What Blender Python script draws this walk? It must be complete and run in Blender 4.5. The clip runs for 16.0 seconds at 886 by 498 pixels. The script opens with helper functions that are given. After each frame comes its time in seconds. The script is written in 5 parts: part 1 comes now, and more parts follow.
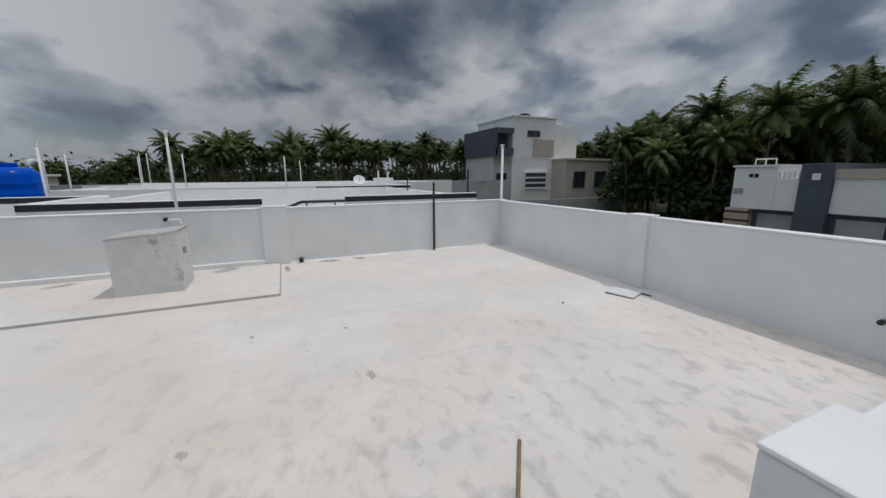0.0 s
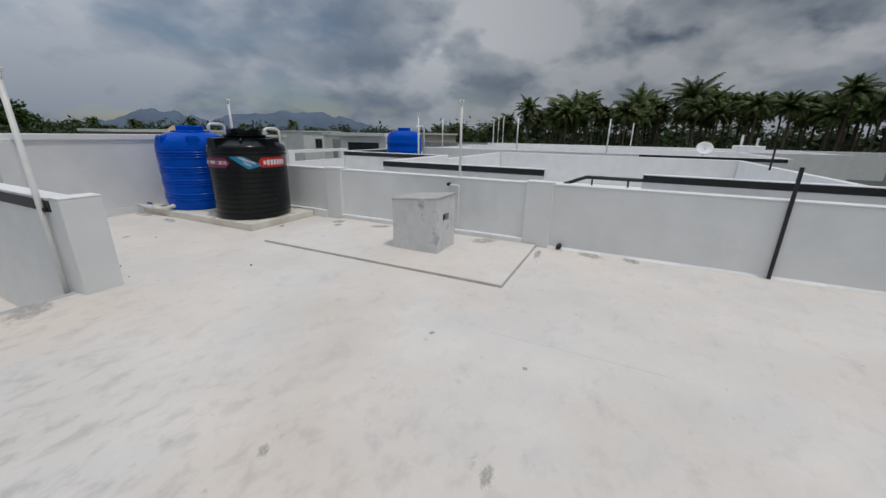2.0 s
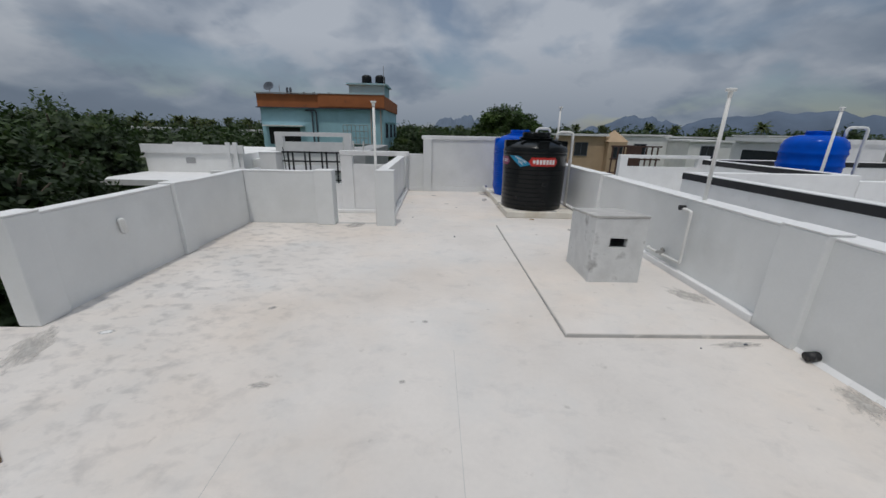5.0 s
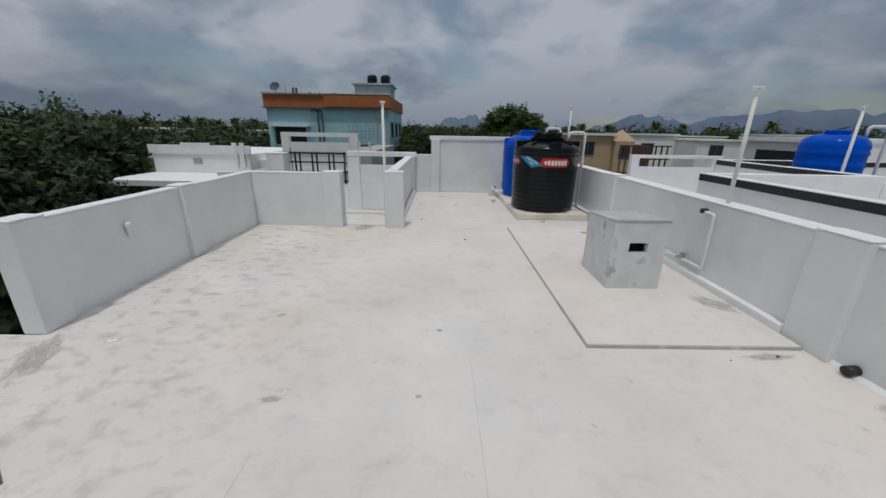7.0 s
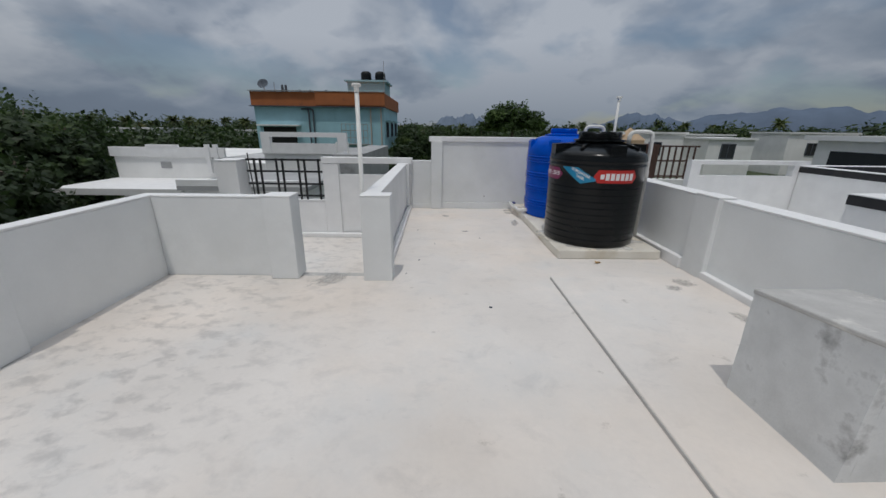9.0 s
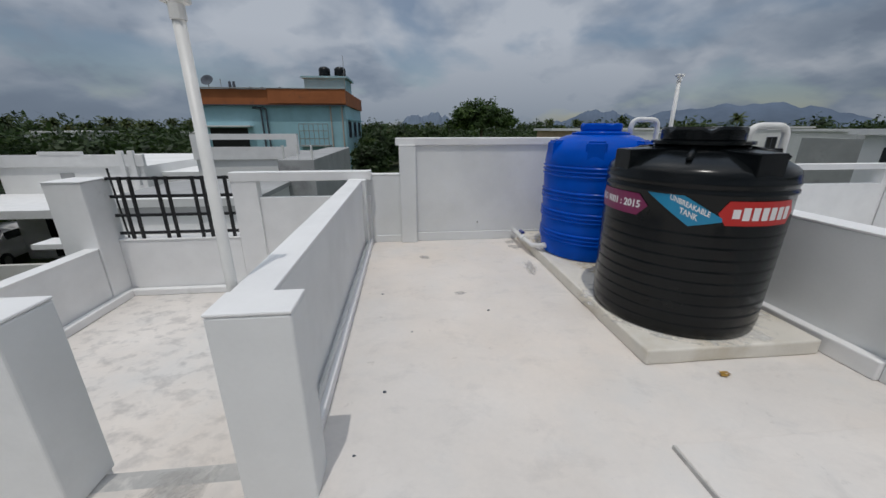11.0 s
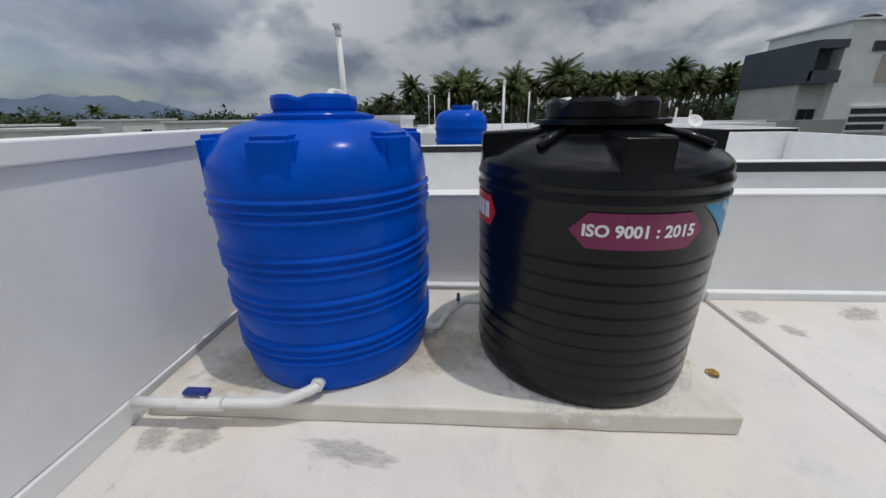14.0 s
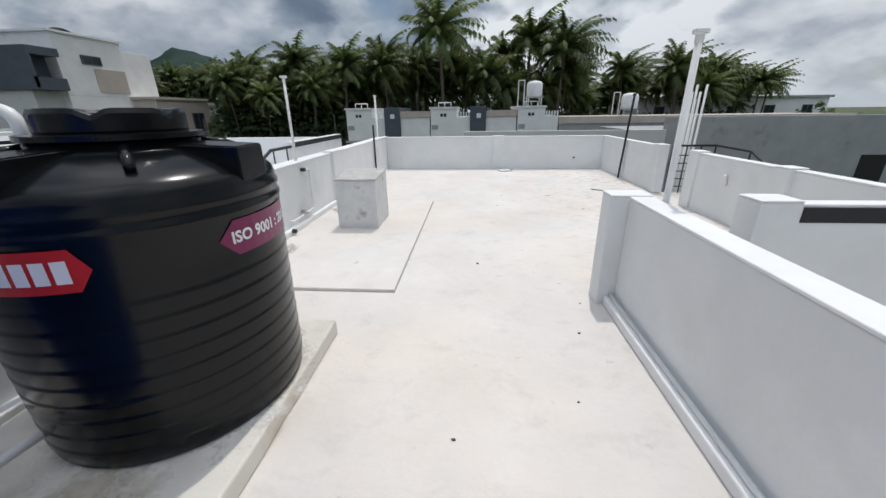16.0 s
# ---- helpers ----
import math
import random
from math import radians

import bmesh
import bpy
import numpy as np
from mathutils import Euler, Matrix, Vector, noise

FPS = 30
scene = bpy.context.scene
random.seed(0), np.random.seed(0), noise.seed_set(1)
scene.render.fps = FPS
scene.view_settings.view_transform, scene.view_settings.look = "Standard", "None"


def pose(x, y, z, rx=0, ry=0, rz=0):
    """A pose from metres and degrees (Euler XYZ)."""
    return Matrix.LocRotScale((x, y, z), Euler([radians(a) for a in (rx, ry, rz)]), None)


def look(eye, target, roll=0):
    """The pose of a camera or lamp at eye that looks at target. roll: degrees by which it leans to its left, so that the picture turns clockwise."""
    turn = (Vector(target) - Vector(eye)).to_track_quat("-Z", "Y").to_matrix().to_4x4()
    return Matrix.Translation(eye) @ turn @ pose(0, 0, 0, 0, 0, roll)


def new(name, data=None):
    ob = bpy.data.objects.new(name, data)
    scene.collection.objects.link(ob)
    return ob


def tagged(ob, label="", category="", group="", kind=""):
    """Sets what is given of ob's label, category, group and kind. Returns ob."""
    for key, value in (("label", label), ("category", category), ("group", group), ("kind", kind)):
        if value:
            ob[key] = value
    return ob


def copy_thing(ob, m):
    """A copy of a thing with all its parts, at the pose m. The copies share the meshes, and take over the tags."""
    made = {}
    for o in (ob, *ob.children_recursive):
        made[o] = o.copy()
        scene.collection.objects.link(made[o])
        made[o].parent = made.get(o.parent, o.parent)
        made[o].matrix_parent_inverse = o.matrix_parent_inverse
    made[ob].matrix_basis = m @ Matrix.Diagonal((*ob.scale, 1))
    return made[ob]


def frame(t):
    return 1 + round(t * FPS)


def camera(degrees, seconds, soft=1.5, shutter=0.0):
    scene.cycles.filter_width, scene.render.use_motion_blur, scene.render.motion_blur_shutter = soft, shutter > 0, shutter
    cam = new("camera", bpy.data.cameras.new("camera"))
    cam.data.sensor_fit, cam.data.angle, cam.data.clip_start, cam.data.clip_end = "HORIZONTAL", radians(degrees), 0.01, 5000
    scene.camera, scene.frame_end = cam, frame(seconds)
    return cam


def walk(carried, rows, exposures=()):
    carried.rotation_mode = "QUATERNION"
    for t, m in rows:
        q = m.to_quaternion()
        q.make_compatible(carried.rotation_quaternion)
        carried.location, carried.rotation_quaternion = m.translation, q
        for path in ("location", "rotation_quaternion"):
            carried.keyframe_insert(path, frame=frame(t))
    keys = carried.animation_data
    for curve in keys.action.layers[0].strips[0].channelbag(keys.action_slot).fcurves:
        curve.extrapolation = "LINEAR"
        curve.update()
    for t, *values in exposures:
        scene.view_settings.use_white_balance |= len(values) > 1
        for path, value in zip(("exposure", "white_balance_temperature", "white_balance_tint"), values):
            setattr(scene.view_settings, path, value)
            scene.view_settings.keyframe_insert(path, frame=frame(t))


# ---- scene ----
cam = camera(101.3, 16.0)
PATH = [
    (0, (-6.378, -0.135, 1.41), (-4.58, -0.916, 1.012), -0.3),
    (0.5, (-6.267, -0.331, 1.482), (-4.381, -0.718, 0.942), -0.3),
    (1, (-6.001, -0.471, 1.515), (-4.086, -0.461, 0.938), 0.1),
    (1.5, (-5.623, -0.733, 1.569), (-3.769, -0.296, 0.961), 0.5),
    (2, (-5.273, -0.977, 1.552), (-3.552, -0.154, 0.951), 1.0),
    (2.5, (-4.803, -1.439, 1.574), (-3.444, -0.106, 0.959), 0.9),
    (3, (-4.166, -1.818, 1.55), (-3.31, -0.119, 0.933), 0.4),
    (3.5, (-3.632, -2.049, 1.512), (-3.205, -0.196, 0.892), 0.9),
    (4, (-3.06, -2.234, 1.563), (-2.938, -0.337, 0.941), 0.8),
    (6.5, (-2.797, -2.873, 1.602), (-2.776, -0.972, 0.982), 1.2),
    (7, (-2.94, -2.462, 1.605), (-2.921, -0.561, 0.982), 1.0),
    (7.5, (-2.965, -1.912, 1.602), (-2.944, -0.014, 0.97), 0.8),
    (8, (-3.043, -1.375, 1.6), (-3.018, 0.523, 0.971), 0.8),
    (8.5, (-3.049, -0.781, 1.602), (-3.019, 1.118, 0.976), 0.8),
    (10.8, (-3.137, 2.019, 1.598), (-3.052, 3.913, 0.961), -0.2),
    (11, (-3.113, 2.28, 1.586), (-2.921, 4.168, 0.954), 0.0),
    (11.2, (-3.082, 2.513, 1.593), (-2.768, 4.383, 0.959), -0.1),
    (11.5, (-3.144, 2.869, 1.563), (-2.587, 4.689, 0.948), 0.3),
    (12, (-3.105, 3.422, 1.568), (-2.167, 5.081, 0.962), 0.2),
    (12.5, (-3.098, 4.046, 1.581), (-1.761, 5.399, 0.965), -0.5),
    (13, (-3.079, 4.603, 1.534), (-1.431, 5.552, 0.914), -0.5),
    (13.5, (-3.09, 5.172, 1.542), (-1.284, 5.729, 0.886), -0.8),
    (14, (-2.945, 5.666, 1.521), (-1.07, 5.787, 0.835), -0.9),
    (14.5, (-2.782, 6.156, 1.509), (-1.008, 5.552, 0.809), -0.3),
    (15, (-2.498, 6.331, 1.516), (-1.142, 5.038, 0.815), -0.1),
    (15.5, (-2.398, 6.437, 1.54), (-1.772, 4.672, 0.838), -0.4),
    (16, (-2.472, 6.584, 1.563), (-2.321, 4.719, 0.857), -0.8),
]
walk(cam, [(t, look(eye, target, roll)) for t, eye, target, roll in PATH],
     [(0, -0.50), (3.5, -0.58), (8.5, -0.58), (11, -0.50), (12.5, -0.42), (14, -0.28), (15, -0.22), (16, 0.0)])

# ---- world, sun, exposure ----
SUN_DIR = Vector((-0.08, -0.32, 1.0)).normalized()
w = bpy.data.worlds.new("sky")
scene.world = w
w.use_nodes = True
wn, wl = w.node_tree.nodes, w.node_tree.links
wn.clear()


def wnode(kind, **kw):
    n = wn.new(kind)
    for k, v in kw.items():
        n.inputs[k].default_value = v
    return n


def wmath(op, a, b=None):
    n = wn.new("ShaderNodeMath")
    n.operation = op
    for i, v in enumerate((a, b)):
        if v is None:
            continue
        if isinstance(v, (int, float)):
            n.inputs[i].default_value = v
        else:
            wl.new(v, n.inputs[i])
    return n.outputs[0]


def wramp(fac, stops):
    n = wn.new("ShaderNodeValToRGB")
    el = n.color_ramp.elements
    for i, (p, c) in enumerate(stops):
        e = el[i] if i < 2 else el.new(p)
        e.position, e.color = p, (*c, 1)
    wl.new(fac, n.inputs[0])
    return n.outputs[0]


def wmix(fac, a, b):
    n = wn.new("ShaderNodeMix")
    n.data_type = "RGBA"
    for i, v in ((0, fac), (6, a), (7, b)):
        if isinstance(v, (int, float)):
            n.inputs[i].default_value = v
        elif isinstance(v, tuple):
            n.inputs[i].default_value = (*v, 1)
        else:
            wl.new(v, n.inputs[i])
    return n.outputs[2]


sky_tex = wn.new("ShaderNodeTexSky")
sky_tex.sky_type, sky_tex.sun_disc = "NISHITA", False
sky_tex.sun_elevation, sky_tex.sun_rotation = math.asin(SUN_DIR.z), math.atan2(SUN_DIR.x, SUN_DIR.y)
clear = wn.new("ShaderNodeVectorMath")
clear.operation = "SCALE"
clear.inputs["Scale"].default_value = 0.07
wl.new(sky_tex.outputs[0], clear.inputs[0])
geo = wn.new("ShaderNodeTexCoord")
sep = wn.new("ShaderNodeSeparateXYZ")
wl.new(geo.outputs["Generated"], sep.inputs[0])
up = wmath("MAXIMUM", sep.outputs[2], 0.0)
den = wmath("ADD", up, 0.42)
comb = wn.new("ShaderNodeCombineXYZ")
wl.new(wmath("DIVIDE", sep.outputs[0], den), comb.inputs[0])
wl.new(wmath("DIVIDE", sep.outputs[1], den), comb.inputs[1])
comb.inputs[2].default_value = 3.7


def wnoise(scale, detail, rough, dist=0.0, shift=0.0):
    m = wn.new("ShaderNodeVectorMath")
    m.operation = "ADD"
    m.inputs[1].default_value = (shift, shift * 0.7, 0)
    wl.new(comb.outputs[0], m.inputs[0])
    n = wnode("ShaderNodeTexNoise", Scale=scale, Detail=detail, Roughness=rough, Distortion=dist)
    wl.new(m.outputs[0], n.inputs["Vector"])
    return n.outputs[0]


big = wnoise(0.9, 2.0, 0.45, 0.0, 1.3)
mid = wnoise(2.3, 8.0, 0.46, 0.0, 4.0)
# billows: rounded cells pushed about by a finer noise
push = wnode("ShaderNodeTexNoise", Scale=3.0, Detail=5.0, Roughness=0.55)
wl.new(comb.outputs[0], push.inputs["Vector"])
off = wn.new("ShaderNodeVectorMath")
off.operation = "MULTIPLY_ADD"
wl.new(push.outputs["Color"], off.inputs[0])
off.inputs[1].default_value = (0.55, 0.55, 0.0)
wl.new(comb.outputs[0], off.inputs[2])
cell = wn.new("ShaderNodeTexVoronoi")
cell.feature = "SMOOTH_F1"
for key, val in (("Scale", 2.7), ("Smoothness", 0.7), ("Detail", 2.0), ("Roughness", 0.5)):
    cell.inputs[key].default_value = val
wl.new(off.outputs[0], cell.inputs["Vector"])
puff = wmath("SUBTRACT", 1.0, cell.outputs["Distance"])
mass = wmath("ADD", wmath("ADD", wmath("MULTIPLY", big, 0.42), wmath("MULTIPLY", mid, 0.36)), wmath("MULTIPLY", wmath("SUBTRACT", 1.0, puff), 0.24))
cloud = wramp(mass, [(0.42, (0.11, 0.15, 0.215)), (0.485, (0.16, 0.205, 0.28)), (0.53, (0.255, 0.31, 0.385)), (0.575, (0.43, 0.48, 0.55)), (0.65, (0.80, 0.83, 0.87))])
# rain veil towards the mountains, thinner and brighter cloud on the other side
side = wmath("ADD", wmath("MULTIPLY", sep.outputs[1], 0.5), 0.5)
veil = wramp(side, [(0.55, (0, 0, 0)), (0.95, (0.66, 0.66, 0.66))])
cloud = wmix(veil, cloud, (0.235, 0.28, 0.355))
low = wramp(up, [(0.0, (0.75, 0.75, 0.75)), (0.20, (0, 0, 0))])
north = wramp(side, [(0.35, (0, 0, 0)), (0.82, (1, 1, 1))])
hazec = wmix(north, (0.60, 0.65, 0.70), (0.15, 0.19, 0.245))
cloud = wmix(low, cloud, hazec)
gap = wnoise(1.7, 5.0, 0.5, 0.2, 9.1)
hole = wramp(gap, [(0.555, (0, 0, 0)), (0.655, (0.75, 0.75, 0.75))])
cloud = wmix(hole, cloud, clear.outputs[0])
south = wramp(side, [(0.02, (0.96, 0.97, 0.98)), (0.16, (0.84, 0.84, 0.85)), (0.30, (0.66, 0.665, 0.68)), (0.44, (0.57, 0.58, 0.595)), (0.56, (0.62, 0.63, 0.65)), (0.72, (0.98, 0.98, 0.98)), (0.95, (1.34, 1.34, 1.34))])
# the cloud is thin and bright round the sun high overhead
high = wramp(up, [(0.62, (1, 1, 1)), (0.96, (3.5, 3.42, 3.3))])
cloud_out = cloud
for layer in (south, high):
    tone = wn.new("ShaderNodeMix")
    tone.data_type, tone.blend_type = "RGBA", "MULTIPLY"
    tone.inputs[0].default_value = 1.0
    wl.new(cloud_out, tone.inputs[6])
    wl.new(layer, tone.inputs[7])
    cloud_out = tone.outputs[2]
cloud = cloud_out
bg = wn.new("ShaderNodeBackground")
wl.new(cloud, bg.inputs[0])
bg.inputs[1].default_value = 1.0
wout = wn.new("ShaderNodeOutputWorld")
wl.new(bg.outputs[0], wout.inputs[0])

sun = new("sun", bpy.data.lights.new("sun", "SUN"))
sun.data.energy, sun.data.angle, sun.data.color = 1.68, radians(0.8), (1.0, 0.962, 0.91)
sun.matrix_world = look((0, 0, 30), Vector((0, 0, 30)) - SUN_DIR)


# ---- materials ----
def material(name, base, rough=0.6, var=0.06, scale=6.0, fine=60.0, bump=0.15, metal=0.0, stain=None, stain_at=(0.58, 0.72), stain_scale=1.2, depth=0.004, rand=0.0, spec=0.5):
    """A painted, cast or grown surface: base colour with broad and fine variation, stains of their own colour, relief."""
    m = bpy.data.materials.new(name)
    m.use_nodes = True
    nt = m.node_tree
    b = nt.nodes["Principled BSDF"]
    b.inputs["Roughness"].default_value, b.inputs["Metallic"].default_value = rough, metal
    b.inputs["Specular IOR Level"].default_value = spec
    co = nt.nodes.new("ShaderNodeTexCoord")
    vec = co.outputs["Object"]

    def noise_node(sc, det, ro=0.55):
        n = nt.nodes.new("ShaderNodeTexNoise")
        n.inputs["Scale"].default_value, n.inputs["Detail"].default_value, n.inputs["Roughness"].default_value = sc, det, ro
        nt.links.new(vec, n.inputs["Vector"])
        return n.outputs[0]

    def ramp(f, lo, hi, a, c):
        r = nt.nodes.new("ShaderNodeValToRGB")
        r.color_ramp.elements[0].position, r.color_ramp.elements[1].position = lo, hi
        r.color_ramp.elements[0].color, r.color_ramp.elements[1].color = (*a, 1), (*c, 1)
        nt.links.new(f, r.inputs[0])
        return r.outputs[0]

    def mix(f, a, c, kind="MIX"):
        x = nt.nodes.new("ShaderNodeMix")
        x.data_type, x.blend_type = "RGBA", kind
        for i, v in ((0, f), (6, a), (7, c)):
            if isinstance(v, (int, float)):
                x.inputs[i].default_value = v
            else:
                nt.links.new(v, x.inputs[i])
        return x.outputs[2]

    dark = tuple(max(0.0, c * (1 - 2 * var)) for c in base)
    light = tuple(min(1.0, c * (1 + var)) for c in base)
    col = ramp(noise_node(scale, 6.0), 0.3, 0.7, dark, light)
    g = noise_node(fine, 3.0)
    col = mix(0.5, col, ramp(g, 0.2, 0.8, (1 - var * 1.4,) * 3, (1.0,) * 3), "MULTIPLY")
    if stain:
        f = ramp(noise_node(stain_scale, 7.0, 0.62), *stain_at, (0, 0, 0), (1, 1, 1))
        s = nt.nodes.new("ShaderNodeRGB")
        s.outputs[0].default_value = (*stain, 1)
        col = mix(f, col, s.outputs[0])
    if rand:
        oi = nt.nodes.new("ShaderNodeObjectInfo")
        col = mix(1.0, col, ramp(oi.outputs["Random"], 0.0, 1.0, (1 - rand,) * 3, (1.0,) * 3), "MULTIPLY")
    nt.links.new(col, b.inputs["Base Color"])
    if bump:
        bp = nt.nodes.new("ShaderNodeBump")
        bp.inputs["Strength"].default_value, bp.inputs["Distance"].default_value = bump, depth
        nt.links.new(g, bp.inputs["Height"])
        nt.links.new(bp.outputs[0], b.inputs["Normal"])
    return m


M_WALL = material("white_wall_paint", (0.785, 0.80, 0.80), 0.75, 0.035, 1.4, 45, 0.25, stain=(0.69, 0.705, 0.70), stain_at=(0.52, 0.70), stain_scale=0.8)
# lighter white; on the roof's copings and balcony walls it paints in sunlight
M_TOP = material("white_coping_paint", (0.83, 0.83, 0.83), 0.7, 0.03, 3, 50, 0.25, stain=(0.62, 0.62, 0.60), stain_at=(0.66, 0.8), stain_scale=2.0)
M_CONC = material("patched_white_cement", (0.68, 0.69, 0.69), 0.85, 0.07, 5, 70, 0.5, stain=(0.33, 0.33, 0.33), stain_at=(0.57, 0.72), stain_scale=5.0)
M_CEM = material("grey_cement", (0.50, 0.49, 0.475), 0.9, 0.09, 5, 80, 0.5, stain=(0.70, 0.68, 0.64), stain_at=(0.55, 0.68), stain_scale=4.0)
M_PLINTH = material("limewashed_plinth", (0.74, 0.705, 0.635), 0.85, 0.05, 3, 60, 0.4, stain=(0.52, 0.45, 0.33), stain_at=(0.50, 0.70), stain_scale=1.3)
M_BLACK = material("black_gloss_paint", (0.018, 0.018, 0.02), 0.5, 0.1, 6, 60, 0.15)
M_IRON = material("black_painted_iron", (0.015, 0.015, 0.017), 0.45, 0.1, 8, 90, 0.1)
M_PVC = material("white_pvc", (0.78, 0.78, 0.76), 0.4, 0.04, 5, 90, 0.05, stain=(0.55, 0.52, 0.47), stain_at=(0.63, 0.78), stain_scale=5)
M_BLUEP = material("blue_tank_plastic", (0.0, 0.082, 0.55), 0.20, 0.08, 4, 160, 0.08, depth=0.001, spec=0.10)
M_BLACKP = material("black_tank_plastic", (0.0045, 0.006, 0.0068), 0.21, 0.1, 4, 160, 0.08, depth=0.001, stain=(0.014, 0.015, 0.014), stain_at=(0.58, 0.8), stain_scale=3, spec=0.27)
M_PURPLE = material("maroon_sticker", (0.20, 0.018, 0.085), 0.35, 0.03, 8, 90, 0)
M_RED = material("red_sticker", (0.52, 0.022, 0.018), 0.35, 0.03, 8, 90, 0)
M_CYAN = material("sky_blue_sticker", (0.01, 0.24, 0.44), 0.35, 0.03, 8, 90, 0)
M_WHITEINK = material("white_ink", (0.80, 0.80, 0.80), 0.4, 0.02, 8, 90, 0)
# near-black for flat sheets that stand in for the shade inside openings
M_DARKHOLE = material("dark_opening", (0.02, 0.02, 0.02), 0.8, 0.05, 8, 60, 0)
M_STEEL = material("dull_steel", (0.45, 0.45, 0.44), 0.35, 0.08, 12, 90, 0.1, metal=0.9)
M_WOOD = material("weathered_wood", (0.25, 0.17, 0.10), 0.8, 0.15, 14, 80, 0.3)
M_LEAFDRY = material("dry_leaf", (0.46, 0.27, 0.05), 0.7, 0.2, 30, 120, 0.2)
M_TILE = material("white_tile", (0.76, 0.76, 0.75), 0.4, 0.03, 6, 60, 0.05)
M_BLUEV = material("blue_valve_plastic", (0.01, 0.03, 0.22), 0.4, 0.05, 9, 90, 0)
M_FACADE = material("weathered_white_render", (0.86, 0.86, 0.85), 0.85, 0.04, 0.7, 20, 0.3, stain=(0.66, 0.65, 0.63), stain_at=(0.60, 0.80), stain_scale=0.5)
M_GREYR = material("grey_render", (0.40, 0.405, 0.41), 0.85, 0.08, 0.8, 20, 0.3, stain=(0.20, 0.20, 0.20), stain_at=(0.58, 0.75), stain_scale=0.6)
M_PALE = material("pale_grey_render", (0.62, 0.62, 0.62), 0.85, 0.05, 0.8, 20, 0.3)
M_DGREY = material("slate_grey_render", (0.085, 0.10, 0.125), 0.8, 0.08, 0.8, 20, 0.3)
M_BROWN = material("taupe_render", (0.54, 0.475, 0.42), 0.85, 0.06, 0.8, 20, 0.3)
M_TAN = material("tan_render", (0.52, 0.38, 0.25), 0.85, 0.06, 0.8, 20, 0.3)
M_MAROON = material("maroon_brick_render", (0.10, 0.055, 0.045), 0.85, 0.08, 1.0, 20, 0.3)
M_AQUA = material("aqua_render", (0.36, 0.60, 0.68), 0.85, 0.06, 0.5, 20, 0.3, stain=(0.26, 0.45, 0.52), stain_at=(0.58, 0.75), stain_scale=0.35)
M_ORANGE = material("orange_render", (0.42, 0.14, 0.05), 0.85, 0.08, 0.6, 20, 0.3, stain=(0.20, 0.09, 0.05), stain_at=(0.58, 0.72), stain_scale=0.8)
M_GLASS = material("dark_window_glass", (0.03, 0.035, 0.04), 0.12, 0.05, 4, 40, 0)
M_TRUNK = material("palm_trunk_bark", (0.16, 0.13, 0.10), 0.9, 0.15, 8, 40, 0.4)
M_FROND = material("palm_frond", (0.20, 0.27, 0.088), 0.5, 0.3, 0.35, 8, 0, stain=(0.32, 0.31, 0.10), stain_at=(0.58, 0.72), stain_scale=0.4, rand=0.35)
M_LEAF = material("broad_leaf", (0.06, 0.11, 0.032), 0.6, 0.35, 0.5, 9, 0, stain=(0.10, 0.14, 0.03), stain_at=(0.55, 0.7), stain_scale=0.5, rand=0.35)
M_LEAF2 = material("bright_broad_leaf", (0.06, 0.12, 0.022), 0.6, 0.3, 0.5, 9, 0, stain=(0.12, 0.19, 0.04), stain_at=(0.52, 0.7), stain_scale=0.5)
M_GROUND = material("dry_grass_ground", (0.07, 0.10, 0.038), 0.95, 0.25, 0.06, 2.0, 0.3, stain=(0.24, 0.20, 0.14), stain_at=(0.52, 0.66), stain_scale=0.03, depth=0.05)
# rain haze is mixed into the next two slope colours as pale blue
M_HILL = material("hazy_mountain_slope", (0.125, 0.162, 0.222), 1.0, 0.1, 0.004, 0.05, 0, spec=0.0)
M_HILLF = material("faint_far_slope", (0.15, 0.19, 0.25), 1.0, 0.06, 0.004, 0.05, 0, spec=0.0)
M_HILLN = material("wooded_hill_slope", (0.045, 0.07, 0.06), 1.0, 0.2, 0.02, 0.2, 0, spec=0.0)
M_CAR = material("white_car_paint", (0.7, 0.7, 0.7), 0.25, 0.02, 3, 60, 0)
M_TYRE = material("tyre_rubber", (0.02, 0.02, 0.02), 0.8, 0.1, 9, 60, 0.1)



def thin_leaf(m, share):
    """Lets part of the light through, as leaves do."""
    nt = m.node_tree
    b = nt.nodes["Principled BSDF"]
    tr = nt.nodes.new("ShaderNodeBsdfTranslucent")
    nt.links.new(b.inputs["Base Color"].links[0].from_socket, tr.inputs[0])
    mx = nt.nodes.new("ShaderNodeMixShader")
    mx.inputs[0].default_value = share
    nt.links.new(b.outputs[0], mx.inputs[1])
    nt.links.new(tr.outputs[0], mx.inputs[2])
    nt.links.new(mx.outputs[0], nt.nodes["Material Output"].inputs[0])


thin_leaf(M_FROND, 0.45)
thin_leaf(M_LEAF, 0.35)
thin_leaf(M_LEAF2, 0.4)


